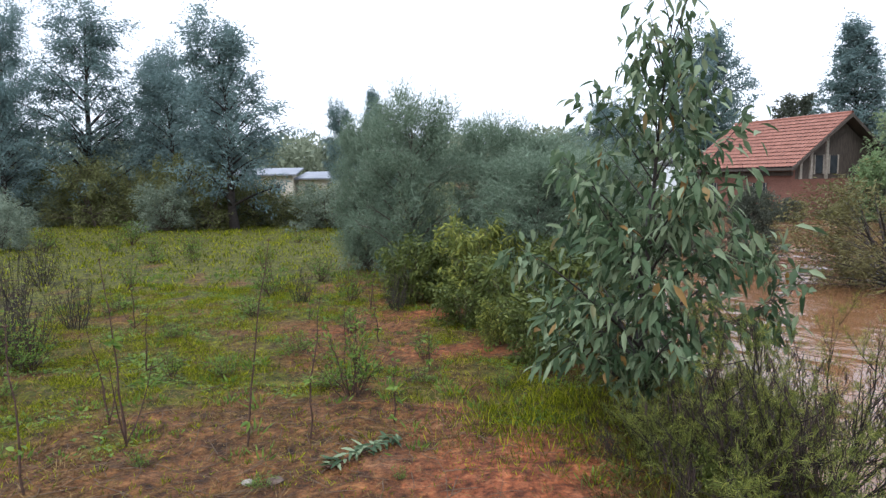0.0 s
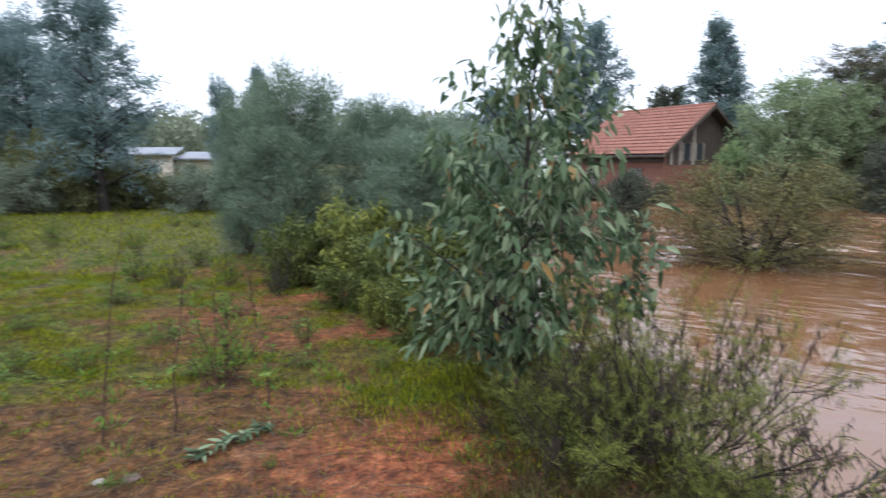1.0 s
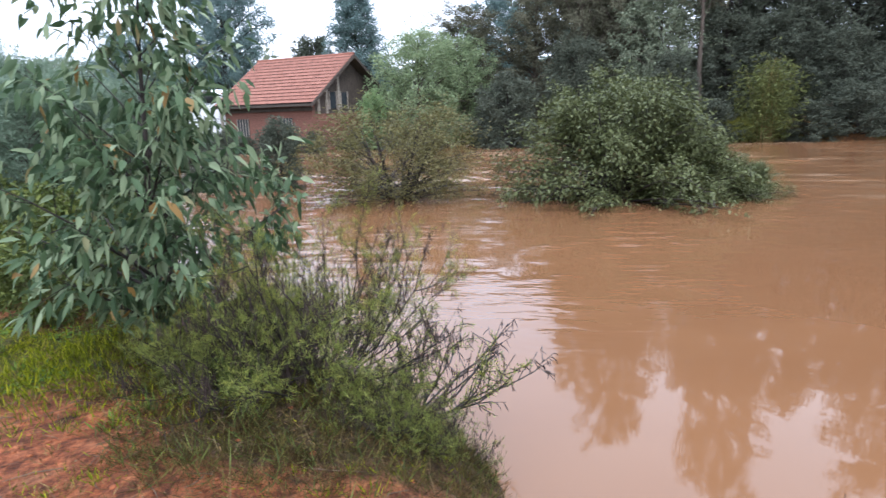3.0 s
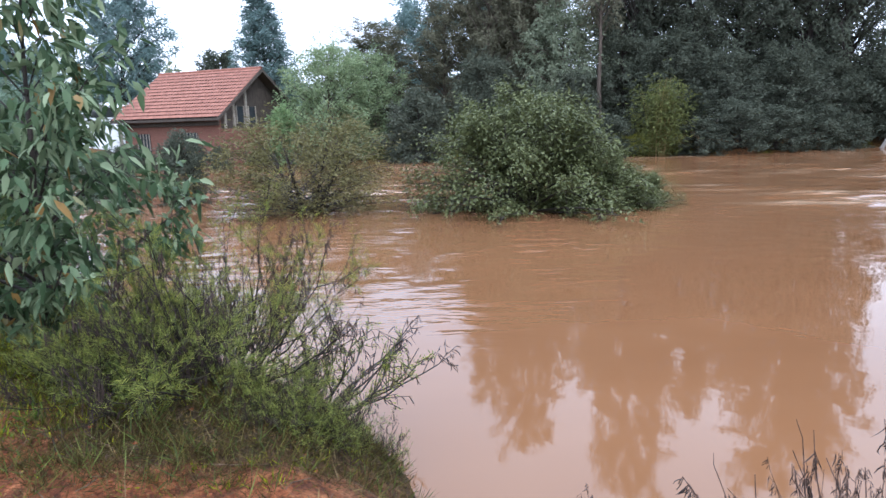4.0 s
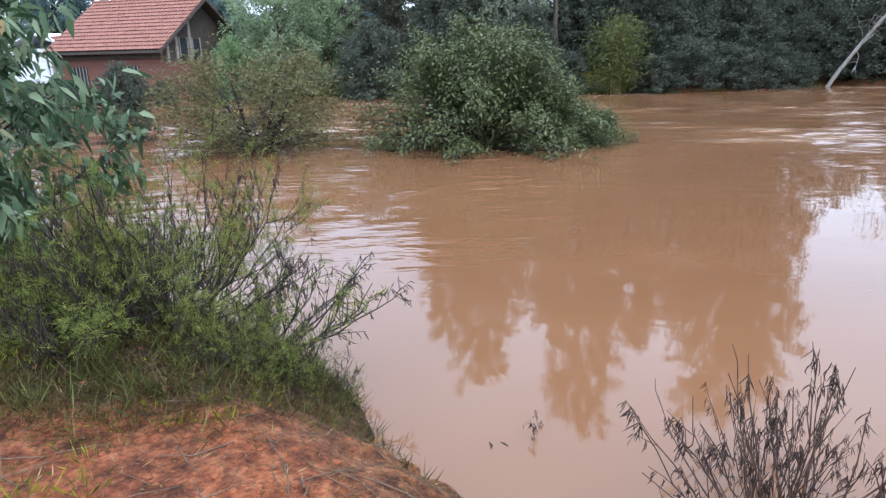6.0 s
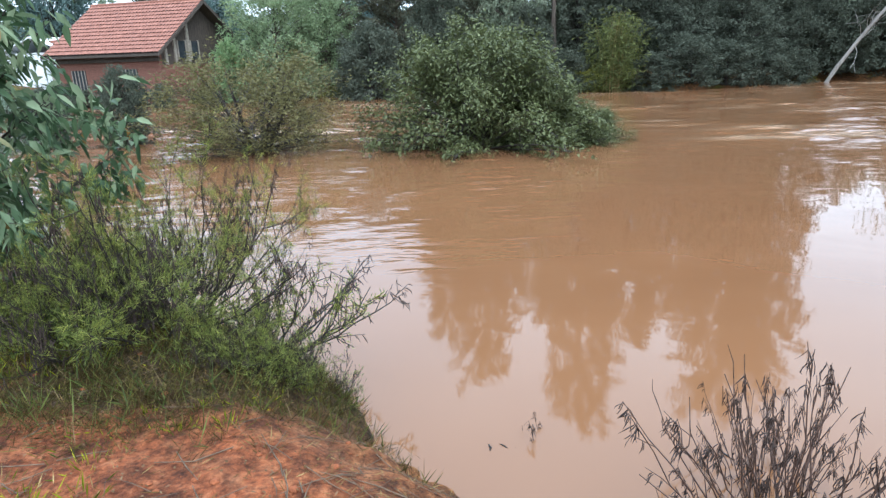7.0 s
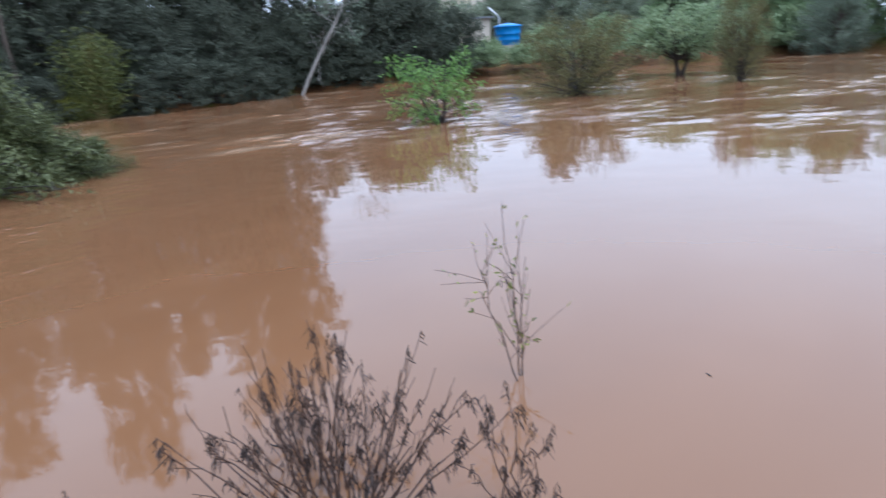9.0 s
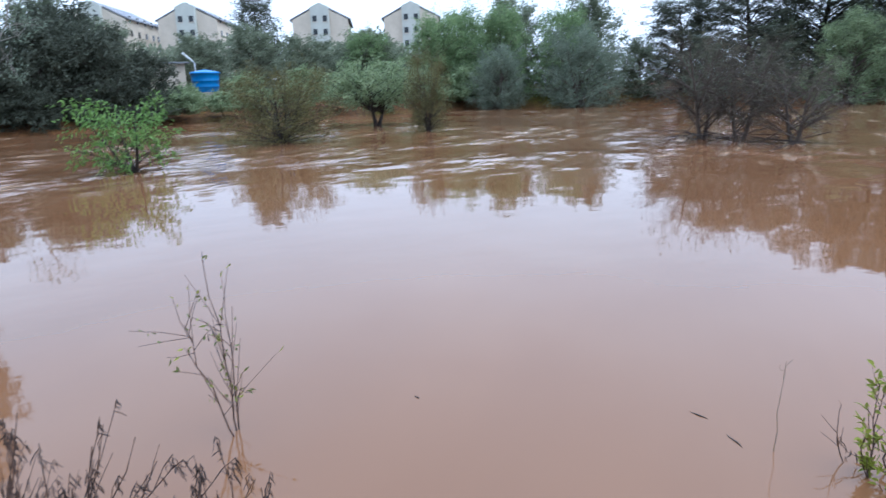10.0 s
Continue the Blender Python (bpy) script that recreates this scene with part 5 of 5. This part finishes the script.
leafy = stem_shrub("leafy_weed", "leafy green weed clump with dark upright stems", "weed", 95, 14, 0.88, 0.42, (8, 0.15), 5, (0.06, 0.02), 0.15, 0.12, r0=0.006, base_r=0.05, curl=0.42, leafmat=LEAF_BRIGHT, broad=True, group="field weeds")
put(leafy, -0.68, 5.55, gz(-0.68, 5.55) - 0.02)
rng = np.random.default_rng(96)
for x, y, s in ((-1.9, 5.9, 0.5), (-1.2, 6.0, 0.45), (-2.6, 6.0, 0.45), (-0.2, 6.6, 0.55), (0.15, 5.9, 0.4), (-1.6, 7.0, 0.5), (-3.3, 7.6, 0.6), (-0.9, 8.0, 0.7), (-2.6, 9.2, 0.8), (-3.0, 10.6, 0.9), (-1.5, 10.2, 0.8), (-4.6, 9.4, 0.8),
                (-5.4, 11.6, 0.9), (-2.2, 12.2, 0.8), (-3.7, 13.8, 1.0), (-6.8, 15.6, 1.0), (-7.4, 16.4, 1.1), (-6.3, 16.6, 1.0), (-5.7, 15.2, 0.8), (-8.6, 17, 1.0), (-0.2, 4.0, 0.22), (-0.75, 3.9, 0.25), (0.6, 5.7, 0.35), (-1.75, 4.2, 0.25),
                (-9.4, 20, 1.2), (-4.4, 19.6, 0.9), (-3.8, 19.4, 0.8), (-11, 18, 1.2), (-4.1, 6.6, 0.8), (-4.5, 6.3, 0.9), (-3.9, 5.7, 0.6)):
    again(leafy, x + rng.normal(0, 0.12), y + rng.normal(0, 0.15), gz(x, y) - 0.02, rng.uniform(0, 360), s * rng.uniform(0.7, 1.3), s * rng.uniform(0.4, 1.0))
sedge = stem_shrub("dark_sedge", "clump of dark dry upright weed stems", "weed", 97, 22, 0.95, 0.4, (5, 0.15), 5, (0.05, 0.012), 0.5, 0.4, stem=BARK_DARK, r0=0.007, base_r=0.16, group="field weeds")
put(sedge, -4.35, 6.7, gz(-4.35, 6.7) - 0.02)
for x, y, s in ((-5.0, 7.4, 1.0), (-4.7, 8.3, 0.9), (-6.4, 9.6, 1.0), (-2.1, 9.9, 0.6), (-0.55, 9.3, 0.7), (-7.5, 12, 1.1)):
    again(sedge, x, y, gz(x, y) - 0.02, rng.uniform(0, 360), s)

# ---- trees beyond the field ----
irregular = lambda w: (lambda h: w * (0.35 + 0.65 * abs(math.sin(h * 7.0 + 0.6))) * (1.15 - 0.75 * h))
euc = tree("eucalyptus_tree", "blue-grey gum tree with clumped foliage beyond the field", "tree", 101, 8.2, irregular(2.9), 0.22, 50, 6, 64, (0.17, 0.045), 0.6, 0.13, (-0.3, 0), 0.3, BARK_DARK, LEAF_EUC, group="gum trees")
euc2 = tree("eucalyptus_tree", "blue-grey gum tree with clumped foliage beyond the field", "tree", 102, 11.5, irregular(3.3), 0.16, 66, 6, 64, (0.18, 0.048), 0.7, 0.16, (0.2, 0), 0.3, BARK_DARK, LEAF_EUC, group="gum trees")
put(euc, -8.2, 25.4, gz(-8.2, 25.4), 0, 1.25, 1.0)
put(euc2, -16.2, 29.4, gz(-16.2, 29.4), 0, 1.25, 0.86)
for ob, x, y, turn, s, sz in ((euc, -12.2, 29.5, 90, 1.15, 0.85), (euc, -14.3, 32.8, 200, 1.05, 1.05), (euc2, -20.5, 31, 130, 1.0, 0.9), (euc, -9.8, 28.5, 30, 0.9, 0.8), (euc2, -24.5, 28, 270, 1.0, 0.9), (euc2, -11.6, 13.4, 60, 0.55, 0.75),
                              (euc, -18.6, 27.5, 10, 0.9, 0.8), (euc, -5.0, 33, 20, 0.6, 0.7)):
    again(ob, x, y, gz(x, y), turn, s, sz)
cyp = tree("conifer_tree", "dark blue-green cone-shaped conifer far behind the house", "tree", 103, 13.6, cone(3.6), 0.1, 110, 6, 50, (0.3, 0.085), 0.8, 0.25, (0, 0), 0.2, BARK_DARK, LEAF_EUC, group="distant conifers", thin=0.4)
put(cyp, 32.2, 51.2, 0.9, 0, 1.3, 0.92)
again(cyp, -3.4, 33.0, gz(-3.4, 33.0), 40, 0.42, 0.46, "small conifer rising behind the bank trees")
dk = tree("broad_dark_tree", "broad dark tree behind the house", "tree", 104, 14.2, full(5.0), 0.1, 80, 7, 50, (0.38, 0.13), 1.1, 0.3, (0, 0), 0.25, BARK_DARK, LEAF_EUC, group="distant trees")
put(dk, 23.6, 60.0, 0.9, 0, 0.85, 0.98)
again(dk, 17.5, 66, 0.9, 200, 0.8, 0.6)
again(dk, 45, 44, 0.9, 150, 0.9, 0.85)
again(dk, 50, 39, 0.9, 260, 0.95, 1.0)
crown_far = tree("flat_crowned_tree", "distant flat-crowned tree on the skyline", "tree", 105, 11.4, lambda h: 2.6 * (1.0 if h > 0.75 else 0.1), 0.72, 30, 5, 24, (0.5, 0.2), 0.8, 0.2, (0, 0), 0.1, BARK_DARK, LEAF_DARK)
put(crown_far, 47.6, 88.0, 0.9)
hedge = tree("scrub_bush", "dull olive scrub bush along the field edge", "bush", 106, 2.6, dome(1.7), 0.02, 50, 6, 26, (0.13, 0.042), 0.42, 0.05, (0, 0), 0.1, BARK, LEAF_SCRUB, stems=4, group="field edge scrub")
put(hedge, -9.4, 25.6, gz(-9.4, 25.6))
hedge2 = tree("scrub_bush", "dark green scrub bush along the field edge", "bush", 107, 2.4, dome(1.6), 0.02, 50, 6, 26, (0.14, 0.045), 0.42, 0.05, (0, 0), 0.1, BARK, LEAF_GREY, stems=4, group="field edge scrub")
put(hedge2, -10.6, 24.6, gz(-10.6, 24.6), 0, 0.9, 0.75)
for i in range(26):
    x = -25 + i * 0.86 + rng.uniform(-0.5, 0.5)
    y = 29.5 - 0.16 * (i - 4) + rng.uniform(-1.2, 2.2)
    again(hedge if i % 3 else hedge2, x, y, gz(x, y) - 0.1, rng.uniform(0, 360), rng.uniform(0.75, 1.2), rng.uniform(0.7, 1.15) * (0.7 if i > 18 else 1.0))
for x, y, s in ((-12.6, 18.2, 0.6), (-14.4, 20.4, 0.7)):
    again(hedge2, x, y, gz(x, y) - 0.1, rng.uniform(0, 360), s)

# pale sheds seen low between the trunks
for x, y, turn, ln, h, lab in ((-13.0, 46, 4, 5.0, 2.2, "low cream shed with a grey sheet roof"), (-8.5, 47, -3, 3.2, 1.9, "small cream shed with a grey sheet roof"), (-5.2, 45, 10, 2.6, 2.3, "cream-walled shed with a grey sheet roof")):
    sh = tagged(new("field_shed"), lab, "shed", "sheds beyond the field")
    part("wall", box_bm(-ln / 2, ln / 2, -1.5, 1.5, -0.2, h), CREAM, sh)
    part("roof", prism([(-1.9, h), (1.9, h + 0.5), (1.9, h + 0.6), (-1.9, h + 0.1)], -ln / 2 - 0.3, ln / 2 + 0.3), SLATE, sh)
    for k in (-0.25, 0.25):
        part("window", box_bm(k * ln - 0.35, k * ln + 0.35, -1.53, -1.47, 0.9, 1.6), GLASS_DARK, sh)
    put(sh, x, y, gz(x, y), turn)

# far woods that close the skyline
rng = np.random.default_rng(110)
P, L = [], []
for i in range(360):
    a = radians(rng.uniform(-32, 150))
    r = rng.uniform(85, 125) if a > 0.05 or a < -0.75 else rng.uniform(88, 118)
    h = rng.uniform(4.5, 8.5)
    c = np.array([math.cos(a) * r, math.sin(a) * r, 1.2])
    m = 420
    v = unit(rng.normal(0, 1, (m, 3))) * rng.uniform(0.6, 1, (m, 1)) ** 0.5
    P.append(c + v * [4.0, 4.0, h / 2] + [0, 0, h / 2])
P = np.concatenate(P)
woods = part("far_woods", kite_leaves("woods", P, rng.normal(0, 1, P.shape), 0.85, 0.42, rng), LEAF_WOODS)
tagged(woods, "far grey-green woods along the skyline", "woods", kind="stuff")

# ---- grass, litter and small things on the ground ----
def scatter(seed, n, x0, x1, y0, y1, want):
    rng = np.random.default_rng(seed)
    x, y = rng.uniform(x0, x1, n), rng.uniform(y0, y1, n)
    keep = rng.uniform(0, 1, n) < want(x, y)
    x, y = x[keep], y[keep]
    return rng, np.stack([x, y, ground_z(x, y)], 1)


def blades(name, label, seed, n, area, want, size, width, mat, spread=0.45):
    rng, P = scatter(seed, n, *area, want)
    D = rng.normal(0, spread, P.shape)
    D[:, 2] = 1
    P[:, 2] -= 0.005
    L = size * rng.uniform(0.4, 1.4, len(P))
    ob = part(name, kite_leaves(name, P, D, L, width * rng.uniform(0.7, 1.3, len(P)), rng), mat)
    return tagged(ob, label, "grass", kind="stuff")


turf_w = lambda k, lo=0.0: (lambda x, y: np.clip(turf_amount(x, y) * 1.5 - 0.35, lo, 1) * k * (shore_distance(x, y) > 0.25) * np.clip(0.25 + 1.7 * ripple(x, y, 33, 0.4), 0.03, 1))
blades("short_grass", "short yellow-green grass on red earth", 201, 620000, (-6, 2.9, 2.4, 12), turf_w(1.0, 0.1), 0.05, 0.0055, GRASS, 0.9)
blades("field_grass", "patchy green grass across the field", 202, 90000, (-24, 3, 11, 30), turf_w(1.0, 0.1), 0.12, 0.022, GRASS, 0.5)
bank_w = lambda x, y: np.exp(-((shore_distance(x, y) - 0.55) / 0.45) ** 2) * (shore_distance(x, y) > 0.02) * np.clip((y - 2.6) / 0.6, 0.0, 1) * np.clip(0.5 + ripple(x, y, 35, 0.35), 0.1, 1)
blades("bank_grass", "long olive grass along the water's edge", 203, 70000, (0.8, 3.4, 1.6, 10), bank_w, 0.1, 0.0045, GRASS_DULL, 0.9)
def under_w(x, y):
    """The tangle between the bare earth and the water."""
    edge = np.interp(y, [1.7, 2.0, 2.3, 2.7, 3.1, 3.4, 4.0, 5.0, 6.0], [2.2, 2.0, 1.7, 1.33, 1.06, 1.0, 1.25, 1.3, 1.5]) + 0.25 * ripple(x, y, 45, 0.22)
    return np.clip((x - edge + 0.2) / 0.45, 0, 1) * np.clip(0.6 + 1.1 * ripple(x, y, 51, 0.16), 0.1, 1) * np.clip((y - 1.95) / 0.75, 0.06, 1) * (shore_distance(x, y) > 0.0)


blades("undergrowth", "dull olive undergrowth grass below the shrubs", 211, 38000, (0.9, 3.3, 1.7, 6.2), under_w, 0.12, 0.004, GRASS_DULL, 1.0)
blades("brown_undergrowth", "dead brown grass tangled below the shrubs", 215, 40000, (0.9, 3.3, 1.7, 6.2), under_w, 0.11, 0.0036, GRASS_BROWN, 1.6)
blades("bank_herbs", "green grassy herbs among the undergrowth", 214, 6000, (0.9, 3.3, 1.7, 6.2), under_w, 0.15, 0.006, LEAF_SHRUB, 0.7)
lip_w = lambda x, y: 0.75 * np.exp(-(((x - 2.6) / 0.3) ** 2 + ((y - 1.65) / 0.35) ** 2)) * np.exp(-((shore_distance(x, y) - 0.18) / 0.16) ** 2) * np.clip(1.8 * ripple(x, y, 39, 0.16) - 0.2, 0, 1)
blades("lip_grass", "small grass tufts on the crumbling bank edge", 212, 14000, (1.6, 3.2, 0.2, 3.2), lip_w, 0.11, 0.006, GRASS_DULL, 0.6)
blades("straw", "dead straw lying on the earth", 213, 130000, (-5.5, 2.5, 1.4, 10), lambda x, y: np.clip(0.5 + 1.2 * ripple(x, y, 43, 0.5), 0.1, 1) * np.clip(1 - 0.85 * bare_amount(x, y), 0.08, 1) * (shore_distance(x, y) > 0.2), 0.075, 0.0042, STRAW, 4.0)
tuft_w = lambda x, y: 0.9 * np.exp(-(((x - 1.25) / 0.75) ** 2 + ((y - 5.0) / 0.55) ** 2)) + 0.5 * np.exp(-(((x - 1.75) / 0.35) ** 2 + ((y - 4.0) / 0.6) ** 2))
blades("tuft_grass", "bright green grass tufts under the sapling", 204, 26000, (-0.5, 2.6, 3.4, 6.5), tuft_w, 0.1, 0.007, GRASS, 0.5)


def tufts(name, label, seed, n, area, want, size, width, mat, each=22, wide=0.03):
    """Low clumps of grass, each a fan of blades."""
    rng, C = scatter(seed, n, *area, want)
    k = rng.uniform(0.5, 1.5, len(C))
    P = np.repeat(C, each, 0)
    off = rng.normal(0, wide, (len(P), 2)) * np.repeat(k, each)[:, None]
    P[:, :2] += off
    P[:, 2] = ground_z(P[:, 0], P[:, 1]) - 0.005
    D = np.concatenate([off / wide * 0.5 + rng.normal(0, 0.3, off.shape), np.ones((len(P), 1))], 1)
    L = size * rng.uniform(0.5, 1.3, len(P)) * np.repeat(k, each)
    ob = part(name, kite_leaves(name, P, D, L, width * rng.uniform(0.7, 1.3, len(P)), rng), mat)
    return tagged(ob, label, "grass", kind="stuff")


open_ground = lambda x, y: (0.25 + 0.75 * turf_amount(x, y)) * (shore_distance(x, y) > 0.3) * np.clip(0.4 + 1.4 * ripple(x, y, 57, 0.5), 0.05, 1)
tufts("grass_tufts", "small clumps of green grass on red earth", 221, 3600, (-6, 2.4, 2.2, 12), open_ground, 0.06, 0.006, GRASS)
tufts("dry_tufts", "small clumps of dry brown grass on red earth", 222, 2600, (-6, 2.4, 1.6, 12), open_ground, 0.06, 0.005, STRAW)
tufts("weed_tufts", "low clumps of fresh green weed leaves", 223, 1500, (-6, 2.0, 3.6, 14), open_ground, 0.07, 0.016, LEAF_BRIGHT, 16, 0.04)


def flat_leaves(name, label, seed, n, area, want, size, mat):
    rng, P = scatter(seed, n, *area, want)
    D = rng.normal(0, 1, P.shape)
    D[:, 2] = rng.uniform(-0.05, 0.35, len(P))
    P[:, 2] += 0.008
    ob = part(name, broad_leaves(name, P, D, size * rng.uniform(0.5, 1.4, len(P)), size * 0.45 * rng.uniform(0.6, 1.2, len(P)), rng, 0.2, 0.1, 0.85), mat)
    return tagged(ob, label, "ground cover", kind="stuff")


creep = lambda x, y: np.clip(turf_amount(x, y) * 1.3 - 0.3, 0, 1) * np.clip(1.6 * ripple(x, y, 37, 0.45), 0, 1) * (shore_distance(x, y) > 0.3)
flat_leaves("ground_weeds", "low green creeping weeds in the turf", 205, 80000, (-5.5, 2.4, 3.6, 11), creep, 0.055, LEAF_BRIGHT)
bare_w = lambda x, y: np.clip(0.75 - turf_amount(x, y), 0.1, 1) * np.clip(1 - 0.6 * bare_amount(x, y), 0.2, 1) * (shore_distance(x, y) > 0.15)
flat_leaves("leaf_litter", "dry brown leaf litter on the red earth", 206, 26000, (-5, 2.6, 1.2, 9), bare_w, 0.02, DRY)

rng, P = scatter(207, 3800, -4.5, 2.4, 1.2, 8, bare_w)
T = Tubes(4)
for p in P:
    a, ln = rng.uniform(0, 6.28), rng.uniform(0.03, 0.17) * (2.2 if rng.uniform() < 0.06 else 1)
    v = np.array([math.cos(a), math.sin(a), 0]) * ln
    q = np.stack([p - v, p + rng.normal(0, 0.015, 3), p + v])
    q[:, 2] = ground_z(q[:, 0], q[:, 1]) + 0.006 + rng.uniform(0, 0.01, 3)
    T.add(q, np.array([0.0021, 0.0021, 0.0011]) * rng.uniform(0.5, 1.7))
tagged(part("dry_twigs", T.mesh("dry_twigs"), plain_material("dry_twigs", (0.045, 0.03, 0.02), (0.17, 0.115, 0.075), 20, 0.9, 0.2)), "dry twigs and straw on red earth", "twigs", kind="stuff")


def stone(name, label, seed, size, mat):
    bm = bmesh.new()
    bmesh.ops.create_icosphere(bm, subdivisions=3, radius=1)
    noise_off = Vector((seed * 3.1, seed * 1.7, 0))
    for v in bm.verts:
        k = 1 + 0.34 * noise.noise(v.co * 1.5 + noise_off) + 0.16 * noise.noise(v.co * 4 + noise_off)
        v.co = Vector((v.co.x * k * size[0], v.co.y * k * size[1], v.co.z * k * size[2]))
    for f in bm.faces:
        f.smooth = True
    ob = part(name, bm, mat)
    return tagged(ob, label, "stone", "loose stones")


PALE_STONE = plain_material("pale_stone", (0.15, 0.135, 0.11), (0.3, 0.27, 0.23), 25, 0.9, 0.4, 0.005)
CLOD = plain_material("red_clay_clods", (0.07, 0.022, 0.009), (0.3, 0.095, 0.038), 60, 0.95, 0.6, 0.01)
put(stone("stone", "small pale stone lying on the red earth", 1, (0.04, 0.032, 0.026), PALE_STONE), -1.1, 3.92, gz(-1.1, 3.92) + 0.01)
put(stone("stone", "flat grey-brown stone on the red earth", 2, (0.055, 0.045, 0.025), plain_material("brown_stone", (0.06, 0.042, 0.032), (0.14, 0.1, 0.08), 20, 0.9, 0.4, 0.005)), -0.93, 3.93, gz(-0.93, 3.93) + 0.005)
rng, P = scatter(208, 620, -0.4, 2.7, 1.0, 4.6, lambda x, y: np.clip(bare_amount(x, y), 0, 1) * (shore_distance(x, y) > 0.1))
clod = tagged(stone("clod", "small red clay clod on the earth", 3, (0.013, 0.011, 0.008), CLOD), category="clod", group="clay clods")
put(clod, *P[0])
for p in P[1:]:
    s = 0.3 + 1.3 * rng.uniform() ** 2
    again(clod, p[0], p[1], p[2] + 0.001, rng.uniform(0, 360), s, s * 0.8)

# the fallen leafy branch
fallen = tagged(new("fallen_branch"), "fallen branch with wilted blue-green leaves on the ground", "branch")
rng = np.random.default_rng(209)
T = Tubes(5)
q = np.stack([np.linspace(-0.62, -0.2, 7), np.linspace(4.05, 4.62, 7) + rng.normal(0, 0.01, 7)], 1)
path = np.concatenate([q, (ground_z(q[:, 0], q[:, 1]) + 0.03)[:, None]], 1)
T.add(path, np.linspace(0.009, 0.003, 7))
P, D = [], []
along = unit(path[-1] - path[0])
for i in range(64):
    s = rng.uniform(0.05, 1)
    p = path[0] + (path[-1] - path[0]) * s
    p[2] = np.interp(s * 6, range(7), path[:, 2]) + rng.uniform(0, 0.03)
    side = np.array([-along[1], along[0], 0]) * (1 if i % 2 else -1)
    P.append(p)
    D.append(along * -0.6 + side * 0.7 + rng.normal(0, 0.4, 3) * [1, 1, 0.3] + [0, 0, 0.05])
part("stem", T.mesh("fallen"), STEM_RED, fallen)
part("foliage", broad_leaves("fallen_leaves", np.array(P), np.array(D), 0.13 * rng.uniform(0.5, 1.2, 64), 0.032 * rng.uniform(0.6, 1.2, 64), rng, 0.12, 0.15, 0.85), LEAF_SAP, fallen)
card = tagged(part("dry_leaf", broad_leaves("dry_leaf", np.array([(-0.72, 4.22, gz(-0.72, 4.22) + 0.012)]), np.array([(0.9, 0.4, 0.05)]), 0.16, 0.07, rng, 0.05, 0.1, 0.95), DRY), "large pale dry leaf on the red earth", "leaf")

# drift on the water
for k, (x, y, ln, a) in enumerate(((3.08, -3.7, 0.11, 10), (2.75, -3.63, 0.13, -15), (3.16, 1.72, 0.06, 40), (3.22, 1.66, 0.05, 80), (3.9, 0.6, 0.09, 60), (4.3, -2.2, 0.05, 10))):
    rng = np.random.default_rng(300 + k)
    T = Tubes(6)
    s = np.linspace(-ln, ln, 6)
    T.add(np.stack([s, rng.normal(0, 0.006, 6), rng.normal(0.004, 0.002, 6)], 1), [0.003, 0.008, 0.01, 0.009, 0.006, 0.002])
    d = tagged(new("drift_twig"), "small dark twig floating on the brown water", "twig", "floating twigs")
    part("twig", T.mesh("drift"), BARK_DARK, d)
    put(d, x, y, WATER - 0.001, a, 0.6)
